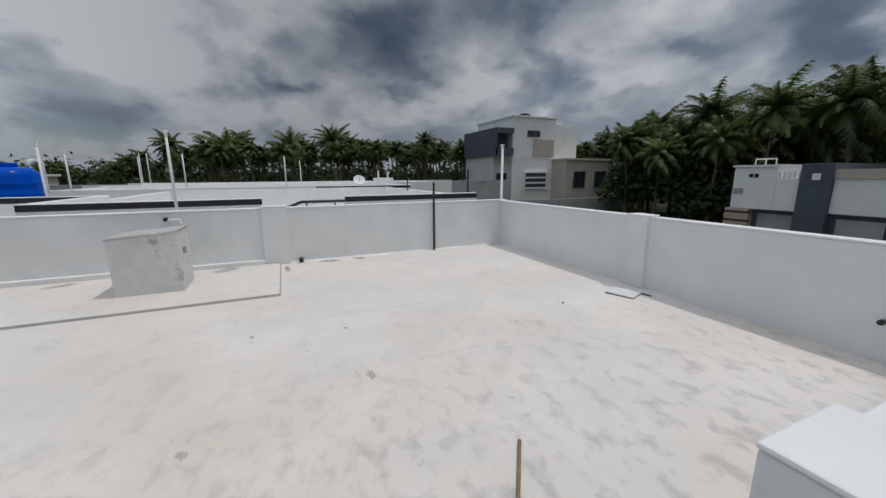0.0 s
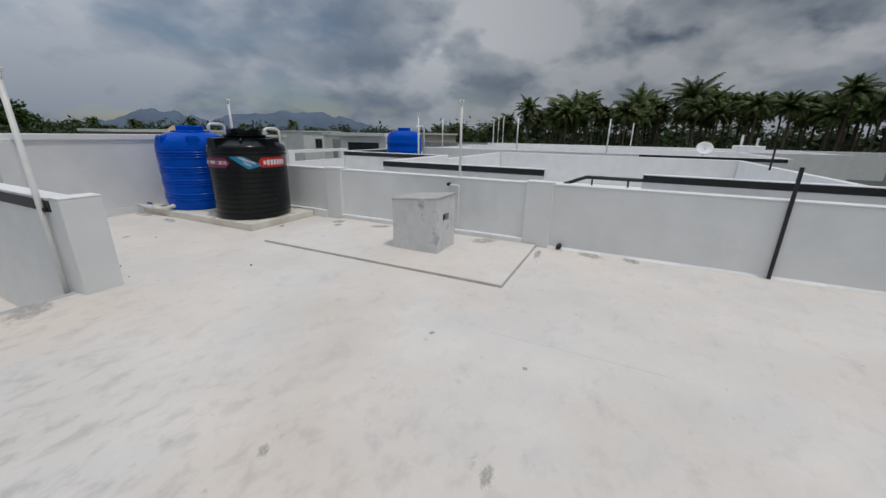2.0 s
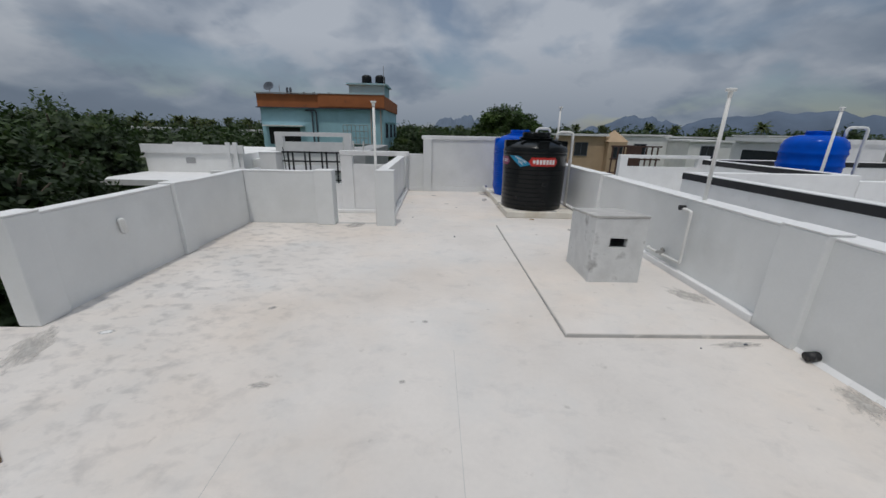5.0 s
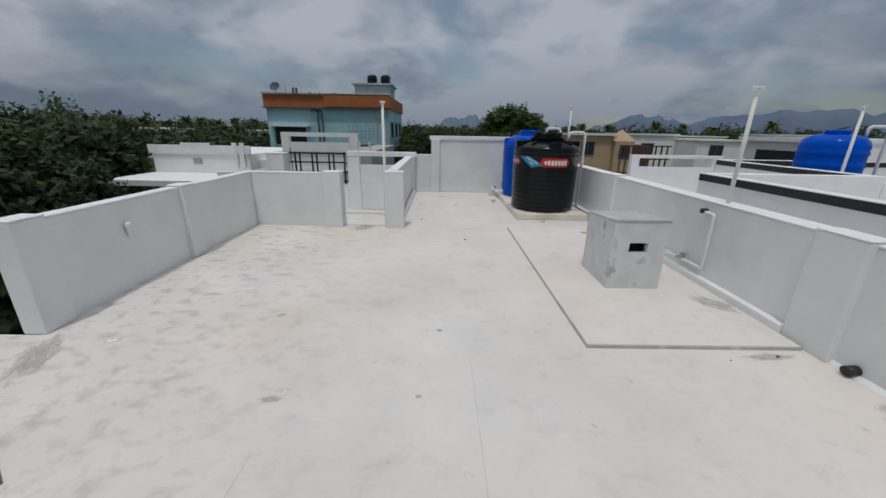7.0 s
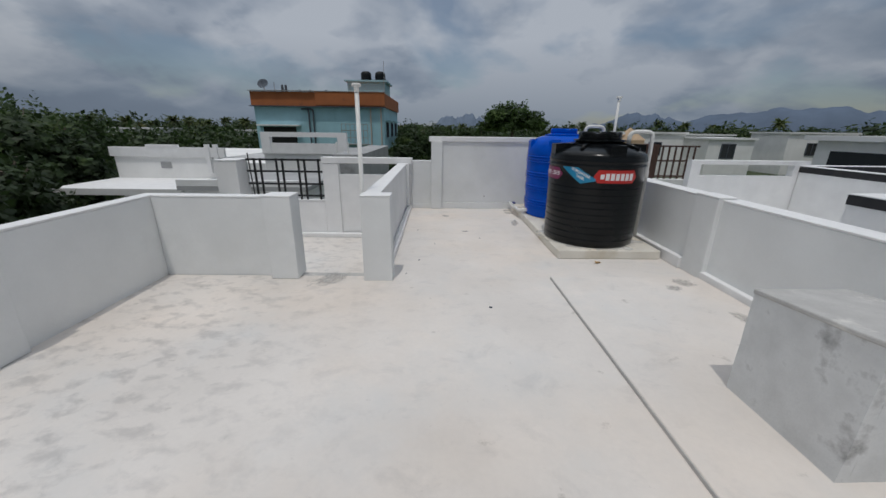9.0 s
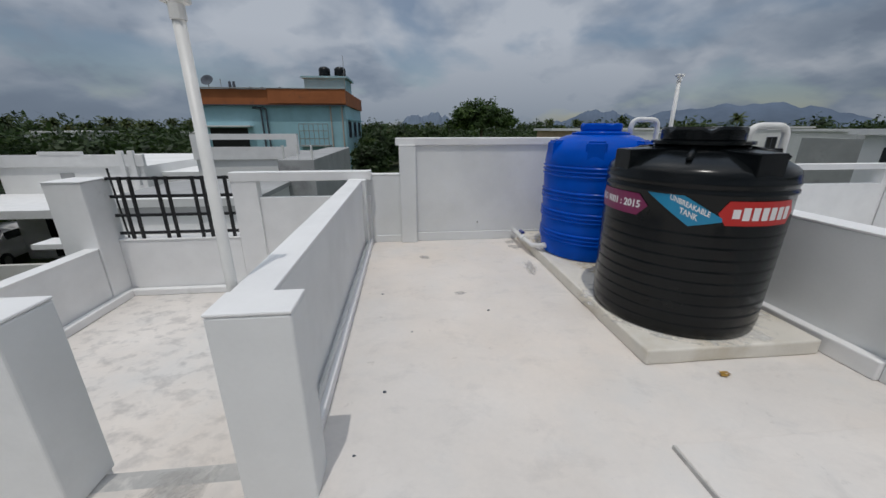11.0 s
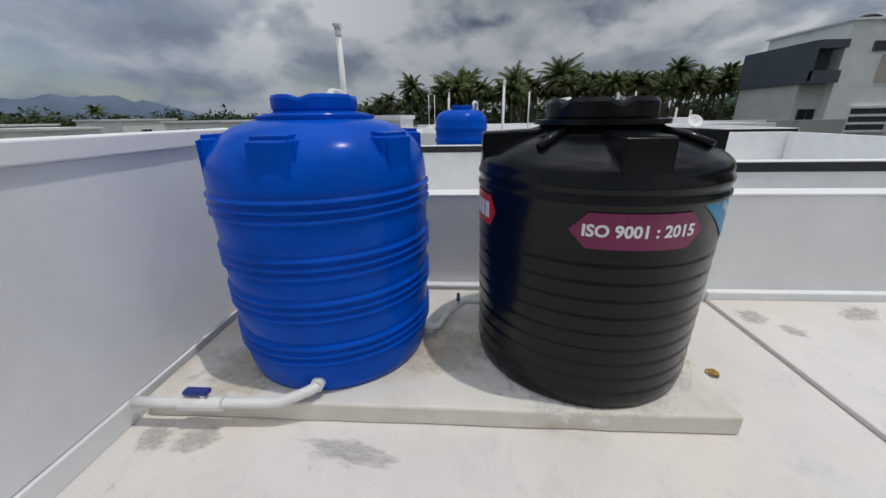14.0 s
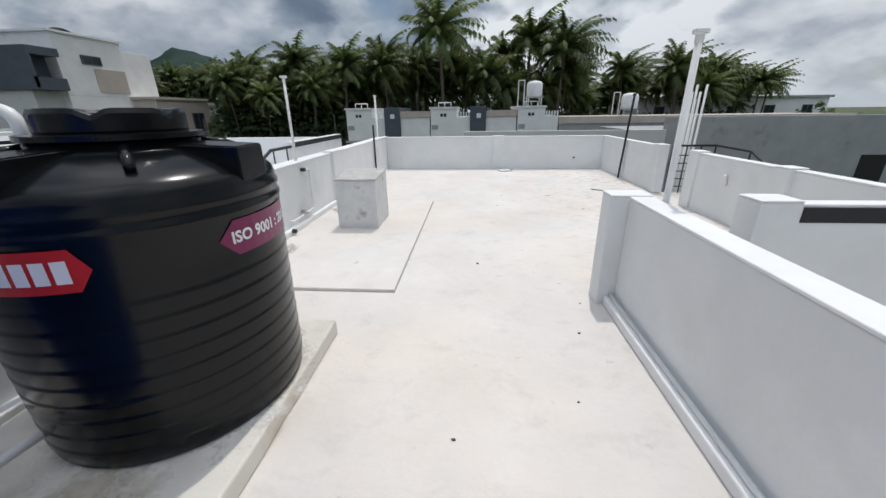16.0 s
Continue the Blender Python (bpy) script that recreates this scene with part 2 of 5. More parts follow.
def worn_edge(m, lo=0.10, hi=0.58):
    """A smear that thins out unevenly towards its rim."""
    nt = m.node_tree
    b = nt.nodes["Principled BSDF"]
    co = nt.nodes.new("ShaderNodeTexCoord")
    ln = nt.nodes.new("ShaderNodeVectorMath")
    ln.operation = "LENGTH"
    nt.links.new(co.outputs["Object"], ln.inputs[0])
    ns = nt.nodes.new("ShaderNodeTexNoise")
    ns.inputs["Scale"].default_value, ns.inputs["Detail"].default_value, ns.inputs["Roughness"].default_value = 2.2, 7, 0.65
    nt.links.new(co.outputs["Object"], ns.inputs["Vector"])
    sb = nt.nodes.new("ShaderNodeMath")
    sb.operation = "MULTIPLY_ADD"
    nt.links.new(ln.outputs["Value"], sb.inputs[0])
    sb.inputs[1].default_value = -0.45
    nt.links.new(ns.outputs[0], sb.inputs[2])
    rp = nt.nodes.new("ShaderNodeValToRGB")
    rp.color_ramp.elements[0].position, rp.color_ramp.elements[1].position = lo, hi
    nt.links.new(sb.outputs[0], rp.inputs[0])
    nt.links.new(rp.outputs[0], b.inputs["Alpha"])


M_SMEAR = material("thin_grey_mortar", (0.53, 0.515, 0.49), 0.9, 0.12, 9, 40, 0.3, stain=(0.58, 0.56, 0.53), stain_at=(0.5, 0.66), stain_scale=7.0)
M_SPLASH = material("thin_white_paint", (0.80, 0.80, 0.79), 0.75, 0.04, 3, 30, 0.3)
M_OCHRE = material("ochre_water_stain", (0.64, 0.57, 0.44), 0.9, 0.1, 2, 20, 0.2)
M_SMEAR_LINE = material("grey_joint_line", (0.60, 0.585, 0.56), 0.9, 0.1, 3, 40, 0.3)
for smear_mat in (M_SMEAR, M_OCHRE):
    worn_edge(smear_mat)
worn_edge(M_SPLASH, 0.05, 0.28)

# the roof's coating: cream-white, trowelled, with grey scuffs and dusty patches
M_FLOOR = material("trowelled_roof_coating", (0.745, 0.703, 0.663), 0.85, 0.06, 0.8, 30, 0.35, stain=(0.65, 0.64, 0.625), stain_at=(0.50, 0.74), stain_scale=0.9)
nt = M_FLOOR.node_tree
fb = nt.nodes["Principled BSDF"]
prev = fb.inputs["Base Color"].links[0].from_socket
fc = nt.nodes.new("ShaderNodeTexCoord")
fm = nt.nodes.new("ShaderNodeMapping")
fm.inputs["Scale"].default_value = (1.0, 1.4, 1.0)
fm.inputs["Rotation"].default_value = (0, 0, 0.5)
nt.links.new(fc.outputs["Object"], fm.inputs[0])
fn = nt.nodes.new("ShaderNodeTexNoise")
fn.inputs["Scale"].default_value, fn.inputs["Detail"].default_value, fn.inputs["Roughness"].default_value, fn.inputs["Distortion"].default_value = 3.2, 9, 0.68, 0.35
nt.links.new(fm.outputs[0], fn.inputs["Vector"])
fr = nt.nodes.new("ShaderNodeValToRGB")
fr.color_ramp.elements[0].position, fr.color_ramp.elements[1].position = 0.54, 0.70
nt.links.new(fn.outputs[0], fr.inputs[0])
fx = nt.nodes.new("ShaderNodeMix")
fx.data_type, fx.blend_type = "RGBA", "MULTIPLY"
nt.links.new(fr.outputs[0], fx.inputs[0])
nt.links.new(prev, fx.inputs[6])
fx.inputs[7].default_value = (0.89, 0.893, 0.90, 1)
fn2 = nt.nodes.new("ShaderNodeTexNoise")
fn2.inputs["Scale"].default_value, fn2.inputs["Detail"].default_value = 0.55, 5
nt.links.new(fc.outputs["Object"], fn2.inputs["Vector"])
fr2 = nt.nodes.new("ShaderNodeValToRGB")
fr2.color_ramp.elements[0].position, fr2.color_ramp.elements[1].position = 0.45, 0.68
nt.links.new(fn2.outputs[0], fr2.inputs[0])
fx2 = nt.nodes.new("ShaderNodeMix")
fx2.data_type, fx2.blend_type = "RGBA", "MULTIPLY"
nt.links.new(fr2.outputs[0], fx2.inputs[0])
nt.links.new(fx.outputs[2], fx2.inputs[6])
fx2.inputs[7].default_value = (1.0, 0.955, 0.91, 1)
# small dark smudges
fn3 = nt.nodes.new("ShaderNodeTexNoise")
fn3.inputs["Scale"].default_value, fn3.inputs["Detail"].default_value, fn3.inputs["Roughness"].default_value = 7.0, 4, 0.6
nt.links.new(fc.outputs["Object"], fn3.inputs["Vector"])
fr3 = nt.nodes.new("ShaderNodeValToRGB")
fr3.color_ramp.elements[0].position, fr3.color_ramp.elements[1].position = 0.66, 0.76
nt.links.new(fn3.outputs[0], fr3.inputs[0])
fx3 = nt.nodes.new("ShaderNodeMix")
fx3.data_type, fx3.blend_type = "RGBA", "MULTIPLY"
nt.links.new(fr3.outputs[0], fx3.inputs[0])
nt.links.new(fx2.outputs[2], fx3.inputs[6])
fx3.inputs[7].default_value = (0.74, 0.73, 0.72, 1)
# rubbed grey trowel marks, strongest on the side towards the stair
fsp = nt.nodes.new("ShaderNodeSeparateXYZ")
nt.links.new(fc.outputs["Object"], fsp.inputs[0])
fmr = nt.nodes.new("ShaderNodeMapRange")
fmr.inputs[1].default_value, fmr.inputs[2].default_value, fmr.inputs[3].default_value, fmr.inputs[4].default_value = -3.3, -5.2, 0.10, 1.0
nt.links.new(fsp.outputs[0], fmr.inputs[0])
fm4 = nt.nodes.new("ShaderNodeMapping")
fm4.inputs["Scale"].default_value, fm4.inputs["Rotation"].default_value = (1.0, 1.35, 1.0), (0, 0, 0.7)
nt.links.new(fc.outputs["Object"], fm4.inputs[0])
fn4 = nt.nodes.new("ShaderNodeTexNoise")
fn4.inputs["Scale"].default_value, fn4.inputs["Detail"].default_value, fn4.inputs["Roughness"].default_value, fn4.inputs["Distortion"].default_value = 5.4, 5, 0.58, 0.2
nt.links.new(fm4.outputs[0], fn4.inputs["Vector"])
fr4 = nt.nodes.new("ShaderNodeValToRGB")
fr4.color_ramp.elements[0].position, fr4.color_ramp.elements[1].position = 0.50, 0.66
nt.links.new(fn4.outputs[0], fr4.inputs[0])
fml = nt.nodes.new("ShaderNodeMath")
fml.operation = "MULTIPLY"
nt.links.new(fr4.outputs[0], fml.inputs[0])
nt.links.new(fmr.outputs[0], fml.inputs[1])
fx4 = nt.nodes.new("ShaderNodeMix")
fx4.data_type, fx4.blend_type = "RGBA", "MULTIPLY"
nt.links.new(fml.outputs[0], fx4.inputs[0])
nt.links.new(fx3.outputs[2], fx4.inputs[6])
fx4.inputs[7].default_value = (0.76, 0.762, 0.772, 1)
nt.links.new(fx4.outputs[2], fb.inputs["Base Color"])
fbump = nt.nodes.new("ShaderNodeBump")
fbump.inputs["Strength"].default_value, fbump.inputs["Distance"].default_value = 0.35, 0.02
nt.links.new(fn.outputs[0], fbump.inputs["Height"])
old = fb.inputs["Normal"].links[0].from_socket
nt.links.new(old, fbump.inputs["Normal"])
nt.links.new(fbump.outputs[0], fb.inputs["Normal"])


# ---- building helpers ----
def finish(bm, name, mat, smooth=False):
    me = bpy.data.meshes.new(name)
    bmesh.ops.recalc_face_normals(bm, faces=bm.faces)
    if smooth:
        for f in bm.faces:
            f.smooth = True
    bm.to_mesh(me)
    bm.free()
    if mat:
        me.materials.append(mat)
    return me


def part(name, bm, mat, parent=None, label="", smooth=False):
    ob = new(name, finish(bm, name, mat, smooth))
    if parent is not None:
        ob.parent = parent
    if label:
        ob["label"] = label
    return ob


def box(bm, x0, x1, y0, y1, z0, z1, bevel=0.0):
    r = bmesh.ops.create_cube(bm, size=1.0, matrix=Matrix.Translation(((x0 + x1) / 2, (y0 + y1) / 2, (z0 + z1) / 2)) @ Matrix.Diagonal((abs(x1 - x0), abs(y1 - y0), abs(z1 - z0), 1)))
    if bevel:
        ed = {e for v in r["verts"] for e in v.link_edges}
        bmesh.ops.bevel(bm, geom=list(ed), offset=bevel, segments=2, affect="EDGES", profile=0.5)
    return bm


def boxes(*dims, bevel=0.0):
    bm = bmesh.new()
    for d in dims:
        box(bm, *d, bevel=bevel)
    return bm


def rod(bm, a, b, r0, r1=None, seg=10):
    a, b = Vector(a), Vector(b)
    d = b - a
    m = Matrix.Translation((a + b) / 2) @ d.to_track_quat("Z", "Y").to_matrix().to_4x4()
    bmesh.ops.create_cone(bm, cap_ends=True, segments=seg, radius1=r0, radius2=r0 if r1 is None else r1, depth=d.length, matrix=m)
    return bm


def tube(bm, pts, r, seg=10, cap=True):
    """A round pipe along a bent line."""
    pts = [Vector(p) for p in pts]
    rings = []
    side = None
    for i, p in enumerate(pts):
        d = (pts[min(i + 1, len(pts) - 1)] - pts[max(i - 1, 0)]).normalized()
        if side is None:
            side = d.orthogonal().normalized()
        side = (side - d * side.dot(d)).normalized()
        up_ = d.cross(side)
        rings.append([bm.verts.new(p + r * (math.cos(2 * math.pi * k / seg) * side + math.sin(2 * math.pi * k / seg) * up_)) for k in range(seg)])
    for a, b in zip(rings, rings[1:]):
        for k in range(seg):
            bm.faces.new((a[k], a[(k + 1) % seg], b[(k + 1) % seg], b[k]))
    if cap:
        bm.faces.new(rings[0])
        bm.faces.new(rings[-1])
    return bm


def rounded(pts, r, n=5):
    """The bent line through pts with its corners rounded by r."""
    pts = [Vector(p) for p in pts]
    out = [pts[0]]
    for a, b, c in zip(pts, pts[1:], pts[2:]):
        p, q = b + (a - b).normalized() * r, b + (c - b).normalized() * r
        for i in range(n + 1):
            t = i / n
            out.append(p * (1 - t) ** 2 + b * 2 * t * (1 - t) + q * t * t)
    return out + [pts[-1]]


def lathe(bm, prof, seg=64, cx=0.0, cy=0.0):
    rings = []
    for r, z in prof:
        rings.append([bm.verts.new((cx + r * math.cos(2 * math.pi * k / seg), cy + r * math.sin(2 * math.pi * k / seg), z)) for k in range(seg)])
    for a, b in zip(rings, rings[1:]):
        for k in range(seg):
            bm.faces.new((a[k], a[(k + 1) % seg], b[(k + 1) % seg], b[k]))
    bm.faces.new(list(reversed(rings[0])))
    bm.faces.new(rings[-1])
    return bm


def hand_made(bm, cuts, amount):
    """Cuts a cast shape finer and lets its faces and edges waver a little."""
    bmesh.ops.subdivide_edges(bm, edges=[e for e in bm.edges if e.calc_length() > 0.05], cuts=cuts, use_grid_fill=True)
    for v in bm.verts:
        q = v.co * 5.0
        v.co += amount * Vector((noise.noise(q), noise.noise(q + Vector((7, 3, 1))), 0.4 * noise.noise(q + Vector((2, 9, 5)))))
    return bm


def thing(name, label, category, at=(0, 0, 0), group="", kind=""):
    ob = new(name)
    ob.empty_display_size = 0.1
    ob.location = at
    return tagged(ob, label, category, group, kind)


def structure(name, bm, mat, label, category):
    return tagged(part(name, bm, mat), label, category, "", "structure")

G = -3.6      # street level
SUB = -0.6    # floor of the lower balcony

# ---- ground and distance ----
bm = bmesh.new()
bmesh.ops.create_grid(bm, x_segments=40, y_segments=40, size=2500, matrix=Matrix.Translation((0, 0, G)))
structure("ground", bm, M_GROUND, "dry grassy ground with bare earth patches around the houses", "ground")


def ridge(name, centre, heading, width, height, depth, seed, mat, label):
    """A long hill with an uneven crest."""
    bm = bmesh.new()
    n, rows = 90, 7
    rng = random.Random(seed)
    off = rng.random() * 50
    grid = []
    for j in range(rows + 1):
        v = j / rows
        line = []
        for i in range(n + 1):
            u = i / n
            env = math.sin(math.pi * u) ** 0.7
            crest = height * env * (0.60 + 0.42 * noise.noise((u * 4 + off, 0.3, 0)) + 0.15 * noise.noise((u * 13 + off, 2.0, 0)) + 0.05 * noise.noise((u * 40 + off, 5.0, 0)))
            z = max(0.0, crest) * math.sin(math.pi * 0.5 * v) + height * 0.05 * noise.noise((u * 20, v * 6, off))
            line.append(bm.verts.new(((u - 0.5) * width, v * depth, z if j else -5)))
        grid.append(line)
    for a, b in zip(grid, grid[1:]):
        for i in range(n):
            bm.faces.new((a[i], a[i + 1], b[i + 1], b[i]))
    ob = tagged(part(name, bm, mat, None, "", True), label, "hill", "", "structure")
    ob.matrix_world = Matrix.Translation((*centre, G)) @ Matrix.Rotation(heading, 4, "Z")
    return ob


# the far ranges get their haze from the slope colour, without any mist
ridge("backdrop_mountains", (1470, 1550), -0.76, 1250, 160, 300, 3, M_HILL, "distant mountain range tinted blue-grey for rain haze")
ridge("backdrop_low_range", (960, 1840), -0.48, 560, 135, 300, 8, M_HILL, "low distant ridge tinted blue-grey for rain haze")
ridge("backdrop_far_range", (150, 2230), -0.07, 420, 165, 200, 12, M_HILLF, "flat-topped far ridge in a faint haze tint")
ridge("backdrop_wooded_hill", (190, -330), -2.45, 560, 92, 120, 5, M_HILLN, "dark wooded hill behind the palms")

# ---- the house that is walked on ----
H = 0.90
boxes_house = [(-6.11, -0.003, -4.21, 3.70, G, -0.12), (-3.74, -0.003, 3.702, 7.46, G, -0.12), (-6.94, -3.77, 3.71, 7.29, G, SUB - 0.12)]
structure("house_body", boxes(*boxes_house), M_WALL, "white rendered body of the house below the roof", "wall")
structure("floor", boxes((-6.1, 0.0, -4.2, 3.66, -0.119, 0), (-3.70, 0.0, 3.66, 7.45, -0.119, 0)), M_FLOOR, "cream-white trowelled roof floor with grey scuffs", "floor")
structure("floor_balcony", boxes((-6.95, -3.76, 3.72, 7.3, SUB - 0.119, SUB)), M_FLOOR, "cream-white floor of the lower balcony", "floor")
structure("floor_landing", boxes((-7.15, -6.101, -0.95, 0.095, -0.15, -0.003)), M_FLOOR, "cream-white stair landing slab at the roof entrance", "floor")
structure("step_threshold", boxes((-4.6, -3.87, 3.661, 3.76, -0.599, -0.002)), M_CEM, "worn grey cement edge of the step to the balcony", "step")

WALLS = []


def parapet(name, x0, x1, y0, y1, z1, label, z0=-0.1, over=0.004, mat=M_WALL):
    ob = structure(name, boxes((x0, x1, y0, y1, z0, z1 - 0.02), bevel=0.008), mat, label, "parapet wall")
    # thin top layer in the lighter white, sunlight put into its colour
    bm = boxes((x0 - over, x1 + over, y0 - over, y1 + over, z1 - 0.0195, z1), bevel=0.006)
    part("coping", bm, M_TOP, ob, "white coping painted lighter for sunlight")
    return ob


LW = "white painted parapet wall around the roof"
wall_r = parapet("wall_east", 0.0, 0.14, -4.34, 7.6, 0.92, LW, G)
wall_b = parapet("wall_south", -6.24, -0.001, -4.34, -4.2, H, LW, G)
wall_l = parapet("wall_west", -6.24, -6.1, 0.10, 3.80, H, LW, G)
wall_l2 = parapet("wall_west_rear", -6.24, -6.1, -4.199, -0.93, H, LW, G)
wall_f = parapet("wall_balcony", -6.099, -4.60, 3.67, 3.80, H, "white parapet wall between roof and balcony", SUB)
wall_d = parapet("wall_divider", -3.86, -3.69, 3.731, 7.3, 0.935, "white dividing wall beside the lower balcony", SUB)
wall_n1 = parapet("wall_north_low", -3.685, -3.19, 7.45, 7.6, 0.98, "low white end wall of the roof", G)
wall_n2 = structure("wall_north_high", boxes((-3.18, -0.001, 7.45, 7.6, G, 1.36), bevel=0.006), M_WALL, "high white end wall behind the water tanks", "parapet wall")
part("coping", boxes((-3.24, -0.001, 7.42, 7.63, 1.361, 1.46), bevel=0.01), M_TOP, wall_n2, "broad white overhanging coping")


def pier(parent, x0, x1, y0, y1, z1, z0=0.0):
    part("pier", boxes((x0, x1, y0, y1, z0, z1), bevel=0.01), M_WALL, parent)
    # pier tops are coloured lighter than their sides, as if sunlit
    part("pier_cap", boxes((x0 - 0.002, x1 + 0.002, y0 - 0.002, y1 + 0.002, z1 + 0.0005, z1 + 0.016), bevel=0.007), M_TOP, parent, "white pier top painted lighter for sunlight")


pier(wall_r, -0.055, 0.145, -0.16, 0.22, 0.93)
pier(wall_r, -0.055, 0.145, 3.62, 3.98, 0.93)
pier(wall_b, -3.36, -3.06, -4.345, -4.145, 0.905)
pier(wall_l, -6.245, -6.05, 1.93, 2.17, 0.905)
pier(wall_l, -6.245, -6.06, 0.094, 0.36, 0.91)
pier(wall_l2, -6.246, -6.07, -1.19, -0.90, 0.91)
pier(wall_f, -4.89, -4.59, 3.56, 3.81, 0.91)
pier(wall_d, -3.865, -3.55, 3.53, 3.73, 0.93, SUB)
pier(wall_d, -3.87, -3.64, 7.12, 7.285, 0.925, SUB)
pier(wall_n2, -3.195, -2.97, 7.36, 7.45, 1.355)

# skirtings and cement fillets along the wall feet
for nm, d in (("skirting_east", (-0.075, -0.001, 0.221, 3.619, 0, 0.10)), ("skirting_east_tanks", (-0.085, -0.001, 3.981, 7.449, 0, 0.14)),
                            ("skirting_divider", (-3.689, -3.605, 3.732, 7.404, 0, 0.08))):
    structure(nm, boxes(d, bevel=0.012), M_TOP, "white painted skirting ledge at the wall foot", "skirting")
for nm, d in (("skirting_north", (-2.969, -0.086, 7.425, 7.449, 0, 0.13)), ("skirting_north_low", (-3.604, -3.196, 7.425, 7.449, 0, 0.10))):
    structure(nm, boxes(d, bevel=0.006), M_WALL, "thin white skirting at the end wall's foot", "skirting")
structure("trim_crack", boxes((-2.95, -0.55, 7.4465, 7.4495, 0.1305, 0.1345)), M_CEM, "thin grey open joint above the skirting", "joint")
for nm, d in (("skirting_balcony", (-6.94, -3.78, 7.2, 7.289, SUB, SUB + 0.09)), ("skirting_balcony_west", (-6.94, -6.85, 3.88, 7.199, SUB, SUB + 0.10))):
    structure(nm, boxes(d, bevel=0.012), M_TOP, "white painted skirting ledge on the balcony", "skirting")
# uneven cement fillet along the rest of the east wall and the rear wall
bm = bmesh.new()
rng = random.Random(4)
for i in range(26):
    y = -4.15 + i * 0.155
    if -0.2 < y:
        break
    wdt = 0.02 + 0.03 * rng.random()
    vs = [bm.verts.new(p) for p in ((-0.001, y, 0.001), (-wdt, y, 0.001), (-0.001, y, 0.03), (-0.001, y + 0.155, 0.001), (-wdt * 0.9, y + 0.155, 0.001), (-0.001, y + 0.155, 0.03))]
    bm.faces.new((vs[1], vs[4], vs[5], vs[2]))
    bm.faces.new((vs[0], vs[1], vs[2]))
    bm.faces.new((vs[3], vs[5], vs[4]))
structure("trim_fillet", bm, M_TOP, "uneven white mortar fillet at the wall foot", "fillet")

# black bands on the balcony sides of the walls
part("band", boxes((-3.868, -3.8605, 3.74, 7.11, 0.80, 0.905)), M_BLACK, wall_d, "black painted band")
part("band", boxes((-6.05, -4.90, 3.8005, 3.806, 0.76, 0.875)), M_BLACK, wall_f, "black painted band")

# balcony: outer wall, grille wall, open beam
# these walls take the lighter coping white in place of sun on them
wall_bw = parapet("wall_balcony_west", -7.1, -6.95, 3.87, 6.98, 0.16, "low white wall on the outer side of the balcony", G, 0.012, M_TOP)
pil = structure("pillar_balcony", boxes((-7.35, -6.93, 6.985, 7.44, G, 0.97), bevel=0.012), M_TOP, "white pillar at the balcony corner", "pillar")
part("pillar_cap", boxes((-7.36, -6.92, 6.975, 7.45, 0.971, 0.986), bevel=0.005), M_TOP, pil)
wall_bn = parapet("wall_balcony_north", -6.929, -5.391, 7.3, 7.43, 0.18, "white wall under the black grille", G, 0.012, M_TOP)
frame_b = structure("wall_beam_frame", boxes((-5.39, -5.07, 7.3, 7.45, G, 0.92), bevel=0.008), M_TOP, "white column and open beam at the balcony's end", "wall")
part("beam", boxes((-5.40, -3.58, 7.29, 7.46, 0.921, 1.04), bevel=0.008), M_TOP, frame_b, "white beam over a slot")
part("panel", boxes((-5.07, -3.61, 7.34, 7.43, G, 0.70), bevel=0.004), M_TOP, frame_b)

gr = thing("grille", "black painted steel grille above the balcony wall", "grille", (-6.15, 7.36, 0.18))
for z in (0.26, 0.5, 0.75, 0.98):
    part("rail", boxes((-0.77, 0.75, -0.012, 0.016, z - 0.205, z - 0.168)), M_IRON, gr)
for x in (-0.62, -0.50, -0.18, -0.06, 0.26, 0.38, 0.66):
    part("bar", boxes((x, x + 0.04, -0.034, -0.0125, 0.0, 0.82)), M_IRON, gr)
part("post", rod(bmesh.new(), (-0.70, 0.03, 0.0), (-0.74, 0.03, 0.92), 0.012), M_IRON, gr, "rusty rebar stub")

# landing rail outside the roof entrance
lr = thing("stair_railing", "black iron stair railing outside the roof entrance", "railing", (-7.1, -0.94, 0.0))
part("top_rail", tube(bmesh.new(), [(0.72, 0, 0.90), (0, 0, 0.90), (0, 0.95, 0.88), (0, 1.3, 0.72), (0, 4.0, -0.9)], 0.02), M_IRON, lr)
for x in (0.0, 0.26, 0.52, 0.78):
    part("post", rod(bmesh.new(), (x, 0, -0.003), (x, 0, 0.90), 0.013), M_IRON, lr)
for z in (0.12, 0.27, 0.42, 0.57, 0.72):
    part("rung", rod(bmesh.new(), (0, 0, z), (0.78, 0, z), 0.010), M_IRON, lr)
part("post", rod(bmesh.new(), (0, 0.93, -0.003), (0, 0.93, 0.88), 0.013), M_IRON, lr)
for i in range(4):
    structure("stair_step", boxes((-7.15, -6.26, 0.096 + i * 0.27, 0.365 + i * 0.27, -0.36 - i * 0.18, -0.18 - i * 0.18)), M_CEM, "grey cement stair tread going down", "step")


# ---- valve box on its raised slab ----
structure("floor_slab", hand_made(boxes((-1.77, -0.078, 0.004, 3.616, 0.0005, 0.032), bevel=0.006), 14, 0.003), M_FLOOR, "thin raised cream-white screed slab", "floor slab")
structure("trim_slab_edge", boxes((-1.777, -1.771, 0.0, 3.62, 0.0005, 0.026), (-1.777, -0.076, -0.006, -0.0005, 0.0005, 0.026)), M_CEM, "grey unpainted edge of the screed slab", "edge")
vb = thing("valve_box", "rough white cement box with a square hole, on the raised slab", "box", (-0.89, 1.42, 0.032))
bm = bmesh.new()
